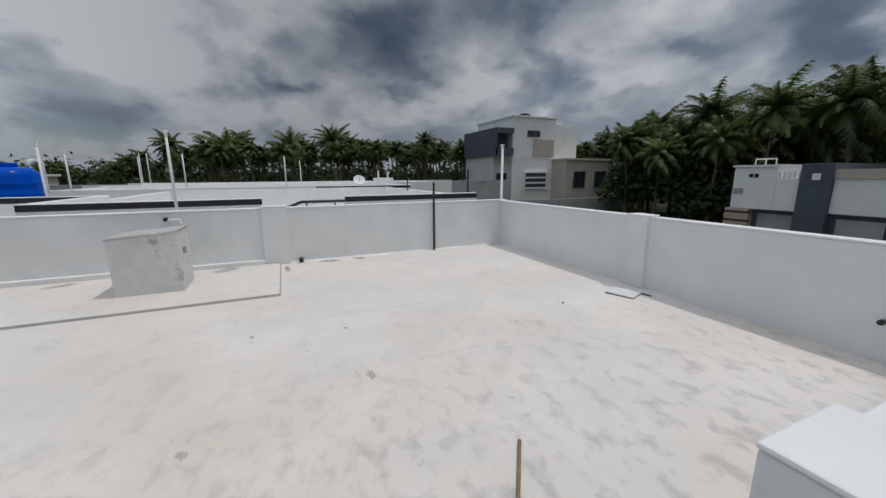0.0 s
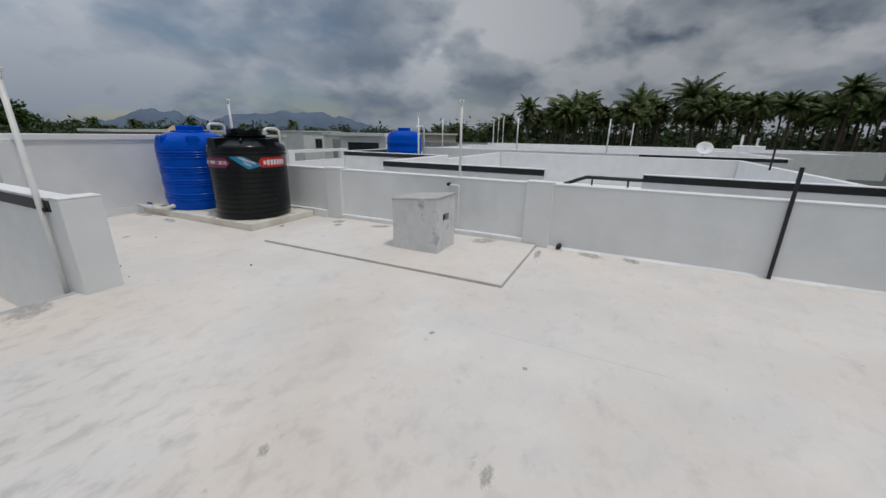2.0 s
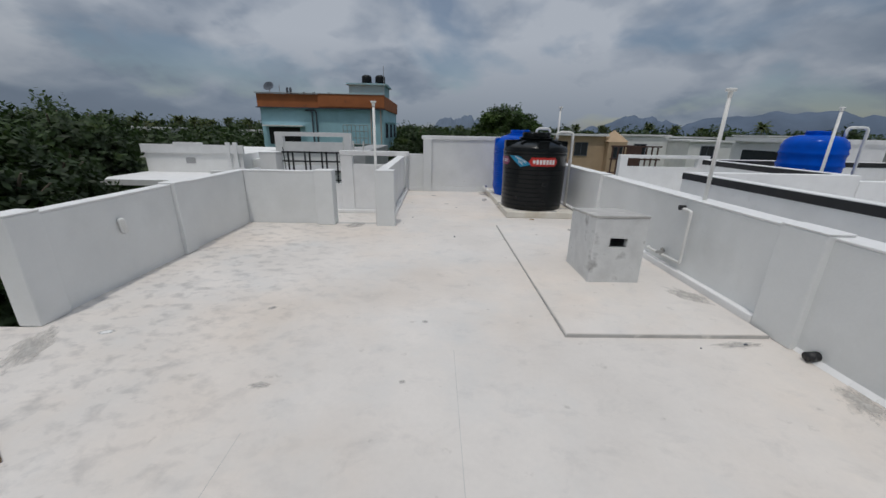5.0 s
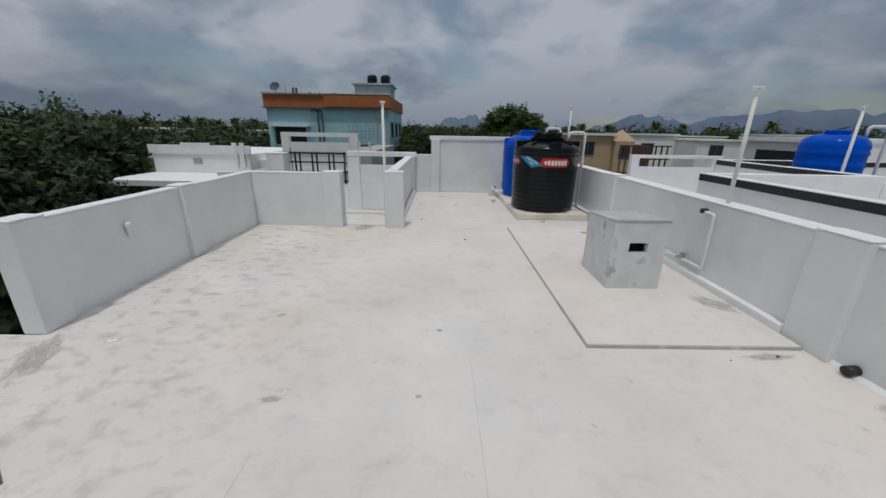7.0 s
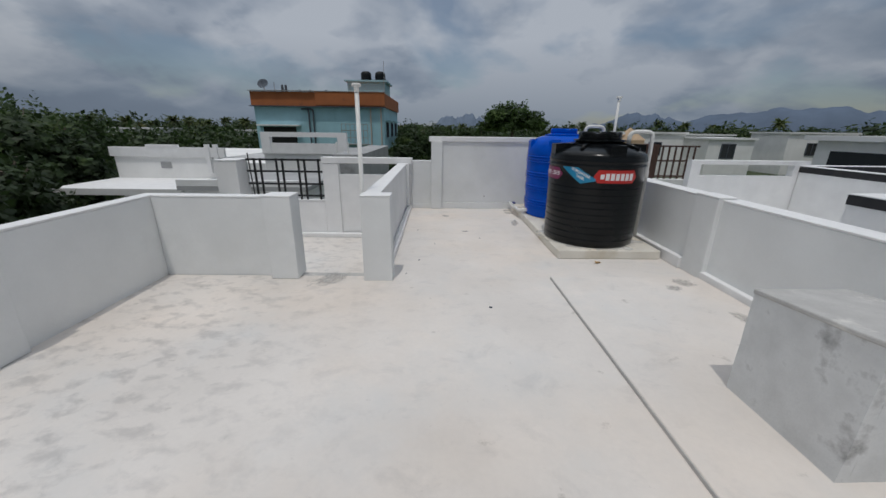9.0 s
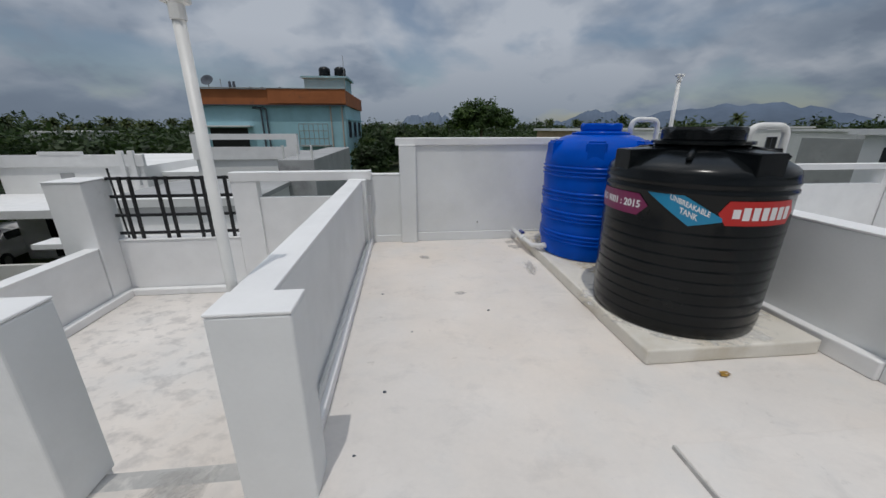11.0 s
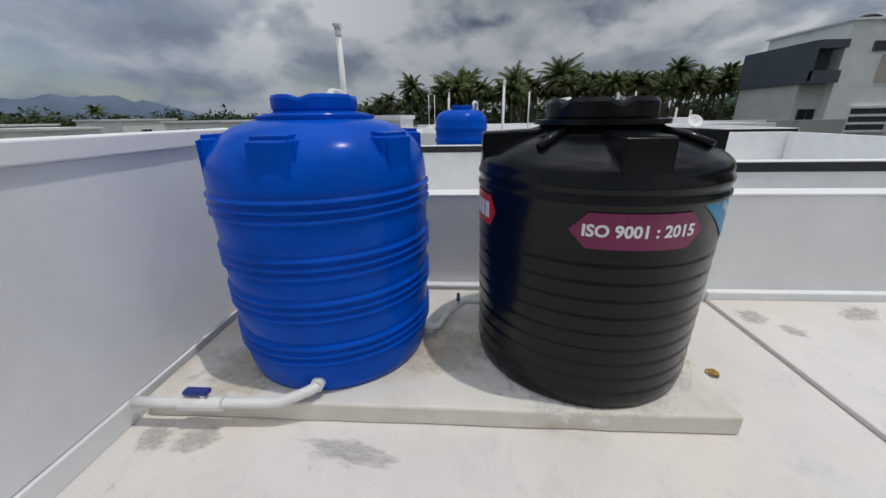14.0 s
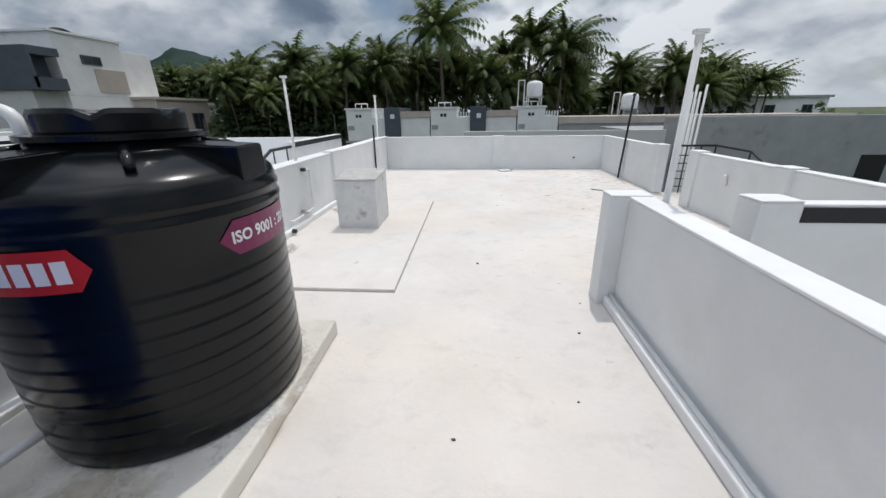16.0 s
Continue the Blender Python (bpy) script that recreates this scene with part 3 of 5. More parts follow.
# four walls, the near one with a hole
hx, hy = 0.28, 0.34
box(bm, -hx, hx, hy - 0.06, hy, 0, 0.72)
box(bm, -hx, -hx + 0.06, -hy, hy - 0.06, 0, 0.72)
box(bm, hx - 0.06, hx, -hy, hy - 0.06, 0, 0.72)
for d in ((-hx + 0.06, hx - 0.06, 0, 0.40), (-hx + 0.06, hx - 0.06, 0.505, 0.72), (-hx + 0.06, -0.105, 0.40, 0.505), (0.085, hx - 0.06, 0.40, 0.505)):
    box(bm, d[0], d[1], -hy, -hy + 0.06, d[2], d[3])
bmesh.ops.remove_doubles(bm, verts=bm.verts, dist=0.0005)
for v in bm.verts:
    if v.co.z > 0.7:
        v.co.z -= 0.055 * (v.co.y + hy) / (2 * hy)
part("body", hand_made(bm, 3, 0.005), M_CONC, vb)
bm = boxes((-hx - 0.008, hx + 0.008, -hy - 0.008, hy + 0.008, 0.7205, 0.75), bevel=0.008)
for v in bm.verts:
    v.co.z -= 0.055 * (v.co.y + hy) / (2 * hy)
part("lid", hand_made(bm, 4, 0.006), M_CEM, vb, "worn cement lid with a grey top")


# ---- water tanks ----
structure("plinth_tanks", hand_made(boxes((-1.48, -0.12, 4.29, 7.384, 0.0005, 0.118), bevel=0.014), 14, 0.006), M_PLINTH, "low limewashed plinth under the water tanks", "plinth")


def ring_profile(r, zs, depth, half):
    """Rounded ribs standing out from radius r at the heights zs."""
    out = []
    for z in zs:
        for k in range(7):
            a = k / 6
            out.append((r + depth * math.sin(math.pi * a), z - half + 2 * half * a))
    return out


def lug(bm, ang, r0, r1, w, z0, z1, tip=0.9, soft_edge=0.007):
    """A lifting ear: a block with a level top that runs out from the neck over the dome."""
    c, s = math.cos(ang), math.sin(ang)

    def P(r, t, z):
        return bm.verts.new((r * c - t * s, r * s + t * c, z))
    a = [P(r0, -w * tip, z1), P(r1, -w, z1 - 0.015), P(r1, w, z1 - 0.015), P(r0, w * tip, z1)]
    b = [P(r0, -w * tip, z0), P(r1, -w, z0), P(r1, w, z0), P(r0, w * tip, z0)]
    fs = [bm.faces.new(a), bm.faces.new(list(reversed(b)))]
    for i in range(4):
        fs.append(bm.faces.new((a[i], b[i], b[(i + 1) % 4], a[(i + 1) % 4])))
    ed = list({e for f in fs for e in f.edges})
    bmesh.ops.bevel(bm, geom=ed, offset=soft_edge, segments=3, affect="EDGES")


def lid_mesh(r, z0, h, waves, dip):
    """A screw lid with a scalloped rim."""
    bm = bmesh.new()
    seg = 72
    rows = [(1.03, 0), (1.03, 0.10), (0.97, 0.16), (1.0, 0.30), (1.0, 0.84), (0.965, 1.0), (0.80, 1.0), (0.72, 0.86), (0.0, 0.86)]
    rings = []
    for rr, hh in rows[:-1]:
        ring = []
        for k in range(seg):
            a = 2 * math.pi * k / seg
            cut = dip * max(0.0, math.cos(waves * a)) ** 3 if hh > 0.7 else 0.0
            ring.append(bm.verts.new((r * rr * math.cos(a), r * rr * math.sin(a), z0 + h * (hh - cut))))
        rings.append(ring)
    for a, b in zip(rings, rings[1:]):
        for k in range(seg):
            bm.faces.new((a[k], a[(k + 1) % seg], b[(k + 1) % seg], b[k]))
    bm.faces.new(rings[-1])
    bm.faces.new(list(reversed(rings[0])))
    return bm


def wrap(bm, r, mid):
    """Bend a flat sign (x along, z up) round the tank."""
    for v in bm.verts:
        a = mid + v.co.x / r
        rr = r + v.co.y
        v.co = Vector((rr * math.cos(a), rr * math.sin(a), v.co.z))


def sign(outline, cuts=10):
    """A thin flat sign with the given outline in x and z, cut into upright strips."""
    bm = bmesh.new()
    f = bm.faces.new([bm.verts.new((x, 0, z)) for x, z in outline])
    x0, x1 = min(p[0] for p in outline), max(p[0] for p in outline)
    for i in range(1, cuts):
        x = x0 + (x1 - x0) * i / cuts
        bmesh.ops.bisect_plane(bm, geom=list(bm.verts) + list(bm.edges) + list(bm.faces), plane_co=(x, 0, 0), plane_no=(1, 0, 0))
    return bm


def lettering(text, height, x, z, y, bold=0.0):
    """Words as a flat mesh, centred on x and z."""
    cu = bpy.data.curves.new("words", "FONT")
    cu.body, cu.size, cu.align_x, cu.align_y, cu.offset = text, height, "CENTER", "CENTER", bold
    cu.resolution_u = 3
    ob = bpy.data.objects.new("words", cu)
    me = ob.to_mesh()
    bm = bmesh.new()
    bm.from_mesh(me)
    ob.to_mesh_clear()
    bpy.data.objects.remove(ob)
    for v in bm.verts:
        v.co = Vector((v.co.x + x, y, v.co.y + z))
    return bm


# black tank
kt = thing("water_tank", "black plastic water tank with coloured stickers, on the plinth", "water tank", (-0.858, 4.96, 0.118), "roof water tanks")
R = 0.622
prof = [(0.585, 0.0), (0.600, 0.012), (0.606, 0.05)]
ribs = [0.10, 0.185, 0.27, 0.355, 0.44, 0.525, 0.61, 0.695, 0.78]
for z in ribs:
    base = 0.603 + 0.016 * z
    prof += [(base + 0.0042, z - 0.038), (base + 0.0054, z - 0.012), (base + 0.0060, z - 0.004), (base + 0.0056, z + 0.002), (base + 0.0027, z + 0.008), (base + 0.0033, z + 0.020)]
prof += [(R, 0.835), (R, 1.04), (R + 0.010, 1.052), (R + 0.010, 1.066), (R, 1.076), (R, 1.10), (R + 0.009, 1.112), (R + 0.009, 1.128), (R, 1.14), (R, 1.165), (0.612, 1.195), (0.585, 1.222), (0.535, 1.25), (0.465, 1.278), (0.385, 1.302), (0.315, 1.318), (0.315, 1.345), (0.30, 1.352)]
part("body", lathe(bmesh.new(), prof, 96), M_BLACKP, kt, "ribbed black plastic shell", True)
for i in range(4):
    bm = bmesh.new()
    lug(bm, radians(180 + 90 * i), 0.27, 0.615, 0.10, 1.17, 1.335, 1.0)
    part("lifting_ear", bm, M_BLACKP, kt)
for i in range(4):
    bm = bmesh.new()
    a = radians(225 + 90 * i)
    tube(bm, [(0.30 * math.cos(a), 0.30 * math.sin(a), 1.33), (0.42 * math.cos(a), 0.42 * math.sin(a), 1.31), (0.53 * math.cos(a), 0.53 * math.sin(a), 1.268)], 0.02, 8)
    part("dome_rib", bm, M_BLACKP, kt, "", True)
klid = part("lid", lid_mesh(0.275, 1.353, 0.125, 6, 0.22), M_BLACKP, kt, "scalloped black screw lid")
part("neck_ring", lathe(bmesh.new(), [(0.30, 1.352), (0.335, 1.356), (0.335, 1.378), (0.285, 1.382)], 64), M_BLACKP, kt)


def sticker(tank, r, mid_deg, outline, mat, label):
    bm = sign(outline)
    for v in bm.verts:
        v.co.y = 0.0035
    wrap(bm, r, radians(mid_deg))
    return part("sticker", bm, mat, tank, label)


def words(tank, r, mid_deg, bm, label, holder):
    wrap(bm, r, radians(mid_deg))
    return part("lettering", bm, M_WHITEINK, holder, label)


ZS = 0.943
for mid in (181.5, 1.5):
    st = sticker(kt, R, mid, [(-0.29, ZS), (-0.215, ZS + 0.078), (0.215, ZS + 0.078), (0.29, ZS), (0.215, ZS - 0.078), (-0.215, ZS - 0.078)], M_PURPLE, "maroon arrow-ended sticker")
    words(kt, R, mid, lettering("ISO 9001 : 2015", 0.072, 0, ZS, 0.006, 0.0024), "white lettering", st)
for mid in (229.5, 49.5):
    st = sticker(kt, R, mid, [(-0.26, ZS + 0.11), (-0.06, ZS + 0.125), (0.24, ZS - 0.05), (0.03, ZS - 0.10)], M_CYAN, "sky-blue slanted sticker")
    for word, hgt, dz in (("UNBREAKABLE", 0.05, 0.0), ("TANK", 0.055, -0.055)):
        bm = lettering(word, hgt, 0, dz, 0.006, 0.0012)
        for v in bm.verts:
            x, z = v.co.x * 0.72, v.co.z
            v.co.x, v.co.z = x + 0.02, ZS + 0.035 + z - 0.42 * x
        words(kt, R, mid, bm, "white lettering", st)
for mid in (272.5, 92.5):
    st = sticker(kt, R, mid, [(-0.285, ZS), (-0.235, ZS + 0.082), (0.225, ZS + 0.082), (0.275, ZS), (0.225, ZS - 0.078), (-0.235, ZS - 0.078)], M_RED, "red arrow-ended sticker with white bars")
    for x, wd, hh_ in [(-0.205, 0.045, 0.03)] + [(-0.145 + i * 0.062, 0.045, 0.042) for i in range(6)]:
        bm = boxes((x, x + wd, 0.0045, 0.006, ZS - hh_, ZS + hh_))
        wrap(bm, R, radians(mid))
        part("white_bar", bm, M_WHITEINK, st, "plain white bar")

# blue tank
bt = thing("water_tank", "bright blue ribbed plastic water tank on the plinth", "water tank", (-0.85, 6.49, 0.118), "roof water tanks")
prof = [(0.50, 0.0), (0.525, 0.012), (0.535, 0.05)]
for z in (0.252, 0.507, 0.735, 1.01):
    b0 = 0.543 + 0.022 * z
    prof += [(b0 + 0.004, z - 0.09), (b0 + 0.002, z - 0.068)]
    for dz in (-0.044, 0.0, 0.044):
        prof += [(b0, z + dz - 0.018), (b0 + 0.002, z + dz - 0.011), (b0 + 0.018, z + dz - 0.005), (b0 + 0.018, z + dz + 0.003), (b0 + 0.002, z + dz + 0.011), (b0, z + dz + 0.018)]
    prof += [(b0 + 0.003, z + 0.068), (b0 + 0.005, z + 0.09)]
prof += [(0.568, 1.13), (0.562, 1.18), (0.545, 1.235), (0.515, 1.285), (0.47, 1.33), (0.41, 1.368), (0.34, 1.392), (0.27, 1.402), (0.27, 1.425), (0.25, 1.43)]
prof = [(r * 1.042, z) for r, z in prof]
part("body", lathe(bmesh.new(), prof, 96), M_BLUEP, bt, "ribbed bright blue plastic shell", True)
for i in range(6):
    bm = bmesh.new()
    lug(bm, radians(180 + 60 * i), 0.20, 0.585, 0.105, 1.09, 1.350, 1.0, 0.024)
    part("lifting_ear", bm, M_BLUEP, bt)
part("neck_ring", lathe(bmesh.new(), [(0.25, 1.395), (0.315, 1.40), (0.315, 1.418), (0.24, 1.424)], 64), M_BLUEP, bt)
part("lid", lid_mesh(0.225, 1.424, 0.095, 4, 0.18), M_BLUEP, bt, "scalloped blue screw lid")


def pipe(name, label, pts, r=0.022, bend=0.05, mat=M_PVC, category="pipe"):
    bm = bmesh.new()
    tube(bm, rounded(pts, bend), r, 12)
    ob = thing(name, label, category, pts[0])
    p = part("tube", bm, mat, ob, "", True)
    p.location = -Vector(pts[0])
    return ob


def collar(pipe_ob, a, b, r=0.03, mat=M_PVC):
    o = pipe_ob.location
    part("coupling", rod(bmesh.new(), Vector(a) - o, Vector(b) - o, r, None, 14), mat, pipe_ob)


# overflow and fill pipes
p = pipe("fill_pipe", "white plastic pipe bent over the black tank", [(-0.11, 5.0, 0.14), (-0.11, 5.0, 1.60), (-0.43, 5.0, 1.60), (-0.43, 5.0, 1.42)], 0.028, 0.09)
collar(p, (-0.11, 5.0, 1.0), (-0.11, 5.0, 1.08), 0.035)
p = pipe("fill_pipe", "white plastic pipe bent over the blue tank", [(-0.12, 6.55, 0.14), (-0.12, 6.55, 1.68), (-0.45, 6.55, 1.68), (-0.45, 6.55, 1.44)], 0.028, 0.09)
collar(p, (-0.12, 6.55, 1.0), (-0.12, 6.55, 1.08), 0.035)
p = pipe("outlet_pipe", "white outlet pipe of the blue tank along the plinth", [(-1.37, 6.44, 0.20), (-1.46, 6.44, 0.20), (-1.51, 6.62, 0.145), (-1.54, 7.2, 0.15), (-1.54, 7.384, 0.15)], 0.028, 0.04)
collar(p, (-1.535, 6.9, 0.15), (-1.538, 7.12, 0.15), 0.037)
collar(p, (-1.39, 6.44, 0.20), (-1.45, 6.44, 0.20), 0.036)
o = p.location
part("valve_handle", boxes((-1.545 - o.x, -1.50 - o.x, 6.97 - o.y, 7.1 - o.y, 0.2 - o.z, 0.225 - o.z), bevel=0.006), M_BLUEV, p, "dark blue valve handle")
part("valve_stem", rod(bmesh.new(), Vector((-1.53, 7.0, 0.15)) - o, Vector((-1.53, 7.0, 0.205)) - o, 0.015), M_PVC, p)
p = pipe("link_pipe", "white pipe with a valve between the two tanks", [(-0.81, 5.97, 0.20), (-0.80, 5.85, 0.17), (-0.60, 5.79, 0.16), (-0.55, 5.66, 0.24), (-0.62, 5.50, 0.27)], 0.022, 0.03)
o = p.location
part("valve_handle", boxes((-0.63 - o.x, -0.53 - o.x, 5.70 - o.y, 5.725 - o.y, 0.275 - o.z, 0.295 - o.z), bevel=0.005), M_BLUEV, p, "dark blue valve handle")
part("valve_stem", rod(bmesh.new(), Vector((-0.572, 5.712, 0.20)) - o, Vector((-0.572, 5.712, 0.28)) - o, 0.012), M_PVC, p)
collar(p, (-0.803, 5.90, 0.184), (-0.808, 5.945, 0.194), 0.032)

# wall plumbing by the valve box
p = pipe("wall_pipe", "white plastic tap pipe on the parapet wall", [(-0.002, 1.42, 0.80), (-0.05, 1.42, 0.80), (-0.05, 1.27, 0.80), (-0.05, 1.27, 0.20), (-0.05, 1.95, 0.18), (-0.002, 1.95, 0.18)], 0.016, 0.03)
o = p.location
part("black_plug", rod(bmesh.new(), Vector((-0.01, 1.44, 0.81)) - o, Vector((-0.075, 1.44, 0.81)) - o, 0.028), M_BLACK, p, "black pipe end")
part("tap", rod(rod(bmesh.new(), Vector((-0.05, 1.62, 0.18)) - o, Vector((-0.05, 1.62, 0.27)) - o, 0.022), Vector((-0.02, 1.62, 0.235)) - o, Vector((-0.12, 1.62, 0.215)) - o, 0.018), M_STEEL, p, "dull steel tap")
p = pipe("drain_pipe", "black drain stub at the wall foot", [(-0.002, -0.32, 0.05), (-0.085, -0.32, 0.046)], 0.036, 0.01, M_BLACK)
p.children[0].data.materials[0] = M_BLACK
p = pipe("drain_pipe", "black drain stub at the skirting", [(-0.076, 2.08, 0.085), (-0.13, 2.08, 0.085)], 0.03, 0.01, M_BLACK)
p = pipe("wall_nozzle", "small grey pipe end in the end wall", [(-2.08, 7.449, 0.27), (-2.08, 7.415, 0.27)], 0.012, 0.01, M_STEEL)
p = pipe("drain_pipe", "black drain stub in the rear wall", [(-5.34, -4.199, 0.31), (-5.34, -4.15, 0.31)], 0.02, 0.01, M_BLACK)
p = pipe("drain_pipe", "black drain stub on the balcony floor", [(-3.95, 7.19, -0.52), (-3.95, 7.08, -0.53)], 0.05, 0.01, M_BLACK)

p = pipe("conduit_pipe", "thin white conduit pipe lying on the skirting of the dividing wall", [(-3.655, 3.74, 0.094), (-3.65, 5.6, 0.093), (-3.655, 7.40, 0.094)], 0.014, 0.05)
collar(p, (-3.65, 6.10, 0.094), (-3.65, 6.18, 0.094), 0.02)
# white plastic fitting on the west wall
wf = thing("wall_fitting", "white plastic conduit fitting on the west wall", "conduit fitting", (-6.1, 1.10, 0.51))
bm = bmesh.new()
box(bm, 0.0, 0.06, -0.032, 0.032, 0.0, 0.17, bevel=0.026)
bmesh.ops.rotate(bm, verts=bm.verts, cent=(0, 0, 0.08), matrix=Matrix.Rotation(0.12, 3, "X"))
part("body", bm, M_PVC, wf)
part("seam", boxes((0.0585, 0.0615, -0.004, 0.004, 0.03, 0.14)), M_TOP, wf)


def lamp_pole(at, z0, z1, lean, label, head=True, r=0.025, mat=M_PVC, group="white poles"):
    ob = thing("lamp_pole", label, "pole", (at[0], at[1], z0), group)
    top = Vector((lean[0], lean[1], z1 - z0))
    part("shaft", rod(bmesh.new(), (0, 0, 0), top, r, r * 0.85, 14), mat, ob, "", True)
    if head:
        part("head", boxes((top.x - 0.045, top.x + 0.045, top.y - 0.028, top.y + 0.028, top.z, top.z + 0.032), bevel=0.01), mat, ob)
        part("neck", rod(bmesh.new(), top - Vector((0, 0, 0.05)), top + Vector((0, 0, 0.001)), r * 1.05), mat, ob)
    return ob


lamp_pole((0.10, 1.32), 0.921, 2.02, (0.0, 0.0), "white pipe pole standing on the east parapet", True, 0.021)
lamp_pole((0.10, 6.62), 0.921, 2.15, (0.0, 0.0), "white pipe pole on the parapet beside the tanks")
lamp_pole((-3.897, 3.85), SUB, 2.0, (0.0, 0.0), "white pipe pole on the balcony beside the dividing wall", True, 0.026)
part("clamp", boxes((0.0, 0.17, -0.05, 0.05, 1.40, 1.44), bevel=0.008), M_IRON, bpy.data.objects["lamp_pole.002"], "black clamp")
bp_ = thing("steel_pole", "thin black steel pole standing against the parapet", "pole", (-0.03, -2.71, 0.0), "black poles")
part("shaft", rod(bmesh.new(), (0, 0, 0), (0.0, 0.0, 1.28), 0.021, 0.021, 10), M_IRON, bp_)
bp2 = thing("steel_pole", "black steel pole leaning beside the west parapet", "pole", (-6.03, -2.62, 0.0), "black poles")
part("shaft", rod(bmesh.new(), (0, 0, 0), (-0.04, 0.12, 1.85), 0.024, 0.024, 10), M_IRON, bp2)
part("top_cap", rod(bmesh.new(), (-0.04, 0.12, 1.85), (-0.04, 0.12, 1.89), 0.04, 0.04, 10), M_IRON, bp2)

# loose small things on the floor
st_ = thing("wooden_stick", "weathered brown stick lying on the roof floor", "stick", (-4.97, -1.19, 0.0))
part("stick", rod(bmesh.new(), (0, 0, 0.010), (-0.37, 0.27, 0.010), 0.010, 0.009, 8), M_WOOD, st_)
tl = thing("floor_tile", "loose white tile with a dark edge lying at the wall foot", "tile", (-3.40, -3.80, 0.0))
bm = boxes((-0.16, 0.16, -0.14, 0.14, 0.008, 0.026), bevel=0.003)
bmesh.ops.rotate(bm, verts=bm.verts, cent=(0, 0, 0), matrix=Matrix.Rotation(0.35, 3, "Z"))
part("slab", bm, M_TILE, tl)
bm = boxes((-0.162, 0.162, -0.142, 0.142, 0.0005, 0.0078))
bmesh.ops.rotate(bm, verts=bm.verts, cent=(0, 0, 0), matrix=Matrix.Rotation(0.35, 3, "Z"))
part("underside", bm, M_BLACK, tl, "dark tile underside")


def dry_leaf(at, s, turn):
    bm = bmesh.new()
    n = 8
    rows = []
    for i in range(n + 1):
        u = i / n
        wd = s * 0.36 * math.sin(math.pi * u) ** 0.7 * (1 + 0.25 * math.sin(9 * u)) + 0.001
        rows.append([bm.verts.new((s * (u - 0.5), k * wd, 0.004 + 0.012 * abs(k) + 0.010 * math.sin(5 * u + k))) for k in (-1, 0, 1)])
    for a, b in zip(rows, rows[1:]):
        for k in range(2):
            bm.faces.new((a[k], a[k + 1], b[k + 1], b[k]))
    ob = tagged(part("fallen_leaf", bm, M_LEAFDRY), "dry yellow-brown fallen leaf on the roof floor", "leaf")
    ob.matrix_world = pose(*at, 0.0, 0, 0, turn)
    return ob


dry_leaf((-1.01, 4.14), 0.085, 20)


def pebble(at, s, seed, mat=M_CEM, label="small dark mortar crumb on the roof floor"):
    rng = random.Random(seed)
    bm = bmesh.new()
    bmesh.ops.create_icosphere(bm, subdivisions=2, radius=s)
    for v in bm.verts:
        v.co = Vector((v.co.x * 1.2, v.co.y * 0.9, v.co.z * 0.6)) * (0.8 + 0.4 * rng.random())
    ob = tagged(part("pebble", bm, mat), label, "pebble", "crumbs on the floor")
    ob.location = (at[0], at[1], s * 0.45)
    return ob


for i, at in enumerate(((-3.42, 3.74), (-3.29, 4.20), (-3.37, -2.9), (-1.91, -2.96), (-3.38, 5.64), (-2.55, 2.9), (-0.75, -0.15), (-2.4, 5.2), (-0.35, -0.1), (-3.1, 4.9))):
    pebble(at, 0.007 + 0.003 * (i % 3), i, M_DGREY)
ob = thing("steel_rod", "short dark steel rod lying on the roof floor", "rod", (-3.42, -3.95, 0.0))
part("bar", rod(bmesh.new(), (0, 0, 0.009), (-0.2, -0.04, 0.009), 0.008, 0.008, 8), M_IRON, ob)


def patch(at, rx, ry, z, seed, mat, label, turn=0.0):
    """A thin uneven smear of mortar or paint, a few millimetres thick in its middle."""
    bm = bmesh.new()
    n = 28
    c = bm.verts.new((0, 0, 0.0025))
    ring = [bm.verts.new((math.cos(2 * math.pi * k / n), math.sin(2 * math.pi * k / n), 0.0012)) for k in range(n)]
    for k in range(n):
        bm.faces.new((c, ring[k], ring[(k + 1) % n]))
    bmesh.ops.rotate(bm, verts=bm.verts, cent=(0, 0, 0), matrix=Matrix.Rotation(seed * 1.7, 3, "Z"))
    ob = tagged(part("mortar_smear", bm, mat), label, "smear", "smears on the floor", "structure")
    ob.matrix_world = pose(at[0], at[1], z, 0, 0, turn) @ Matrix.Diagonal((rx, ry, 1, 1)) @ Matrix.Rotation(-seed * 1.7, 4, "Z")


for i, (x, y, rx, ry, tn) in enumerate(((-0.42, -0.10, 0.26, 0.06, 5), (-1.66, 6.22, 0.08, 0.30, 6), (-1.62, 7.02, 0.10, 0.16, 20), (-1.62, 7.24, 0.11, 0.12, 0), (-0.12, -0.75, 0.07, 0.28, -4), (-0.10, -1.25, 0.06, 0.2, 4), (-0.35, 3.45, 0.17, 0.10, 30), (-0.55, 3.30, 0.12, 0.08, 0), (-4.25, 3.57, 0.34, 0.07, 0), (-0.25, 0.75, 0.12, 0.30, 0), (-0.28, 2.6, 0.11, 0.24, 8), (-5.85, -0.2, 0.14, 0.4, 10), (-4.35, 0.46, 0.06, 0.035, 30), (-2.93, 0.23, 0.035, 0.03, 0), (-3.06, -0.57, 0.03, 0.025, 0), (-3.98, -0.61, 0.09, 0.03, 35), (-2.6, 5.6, 0.09, 0.03, 30), (-2.9, 6.7, 0.12, 0.03, 5))):
    patch((x, y), rx, ry, 0.033 if -1.7 < x and 0.1 < y < 3.6 else 0.0005, i, M_SMEAR, "grey mortar smear on the roof floor", tn)
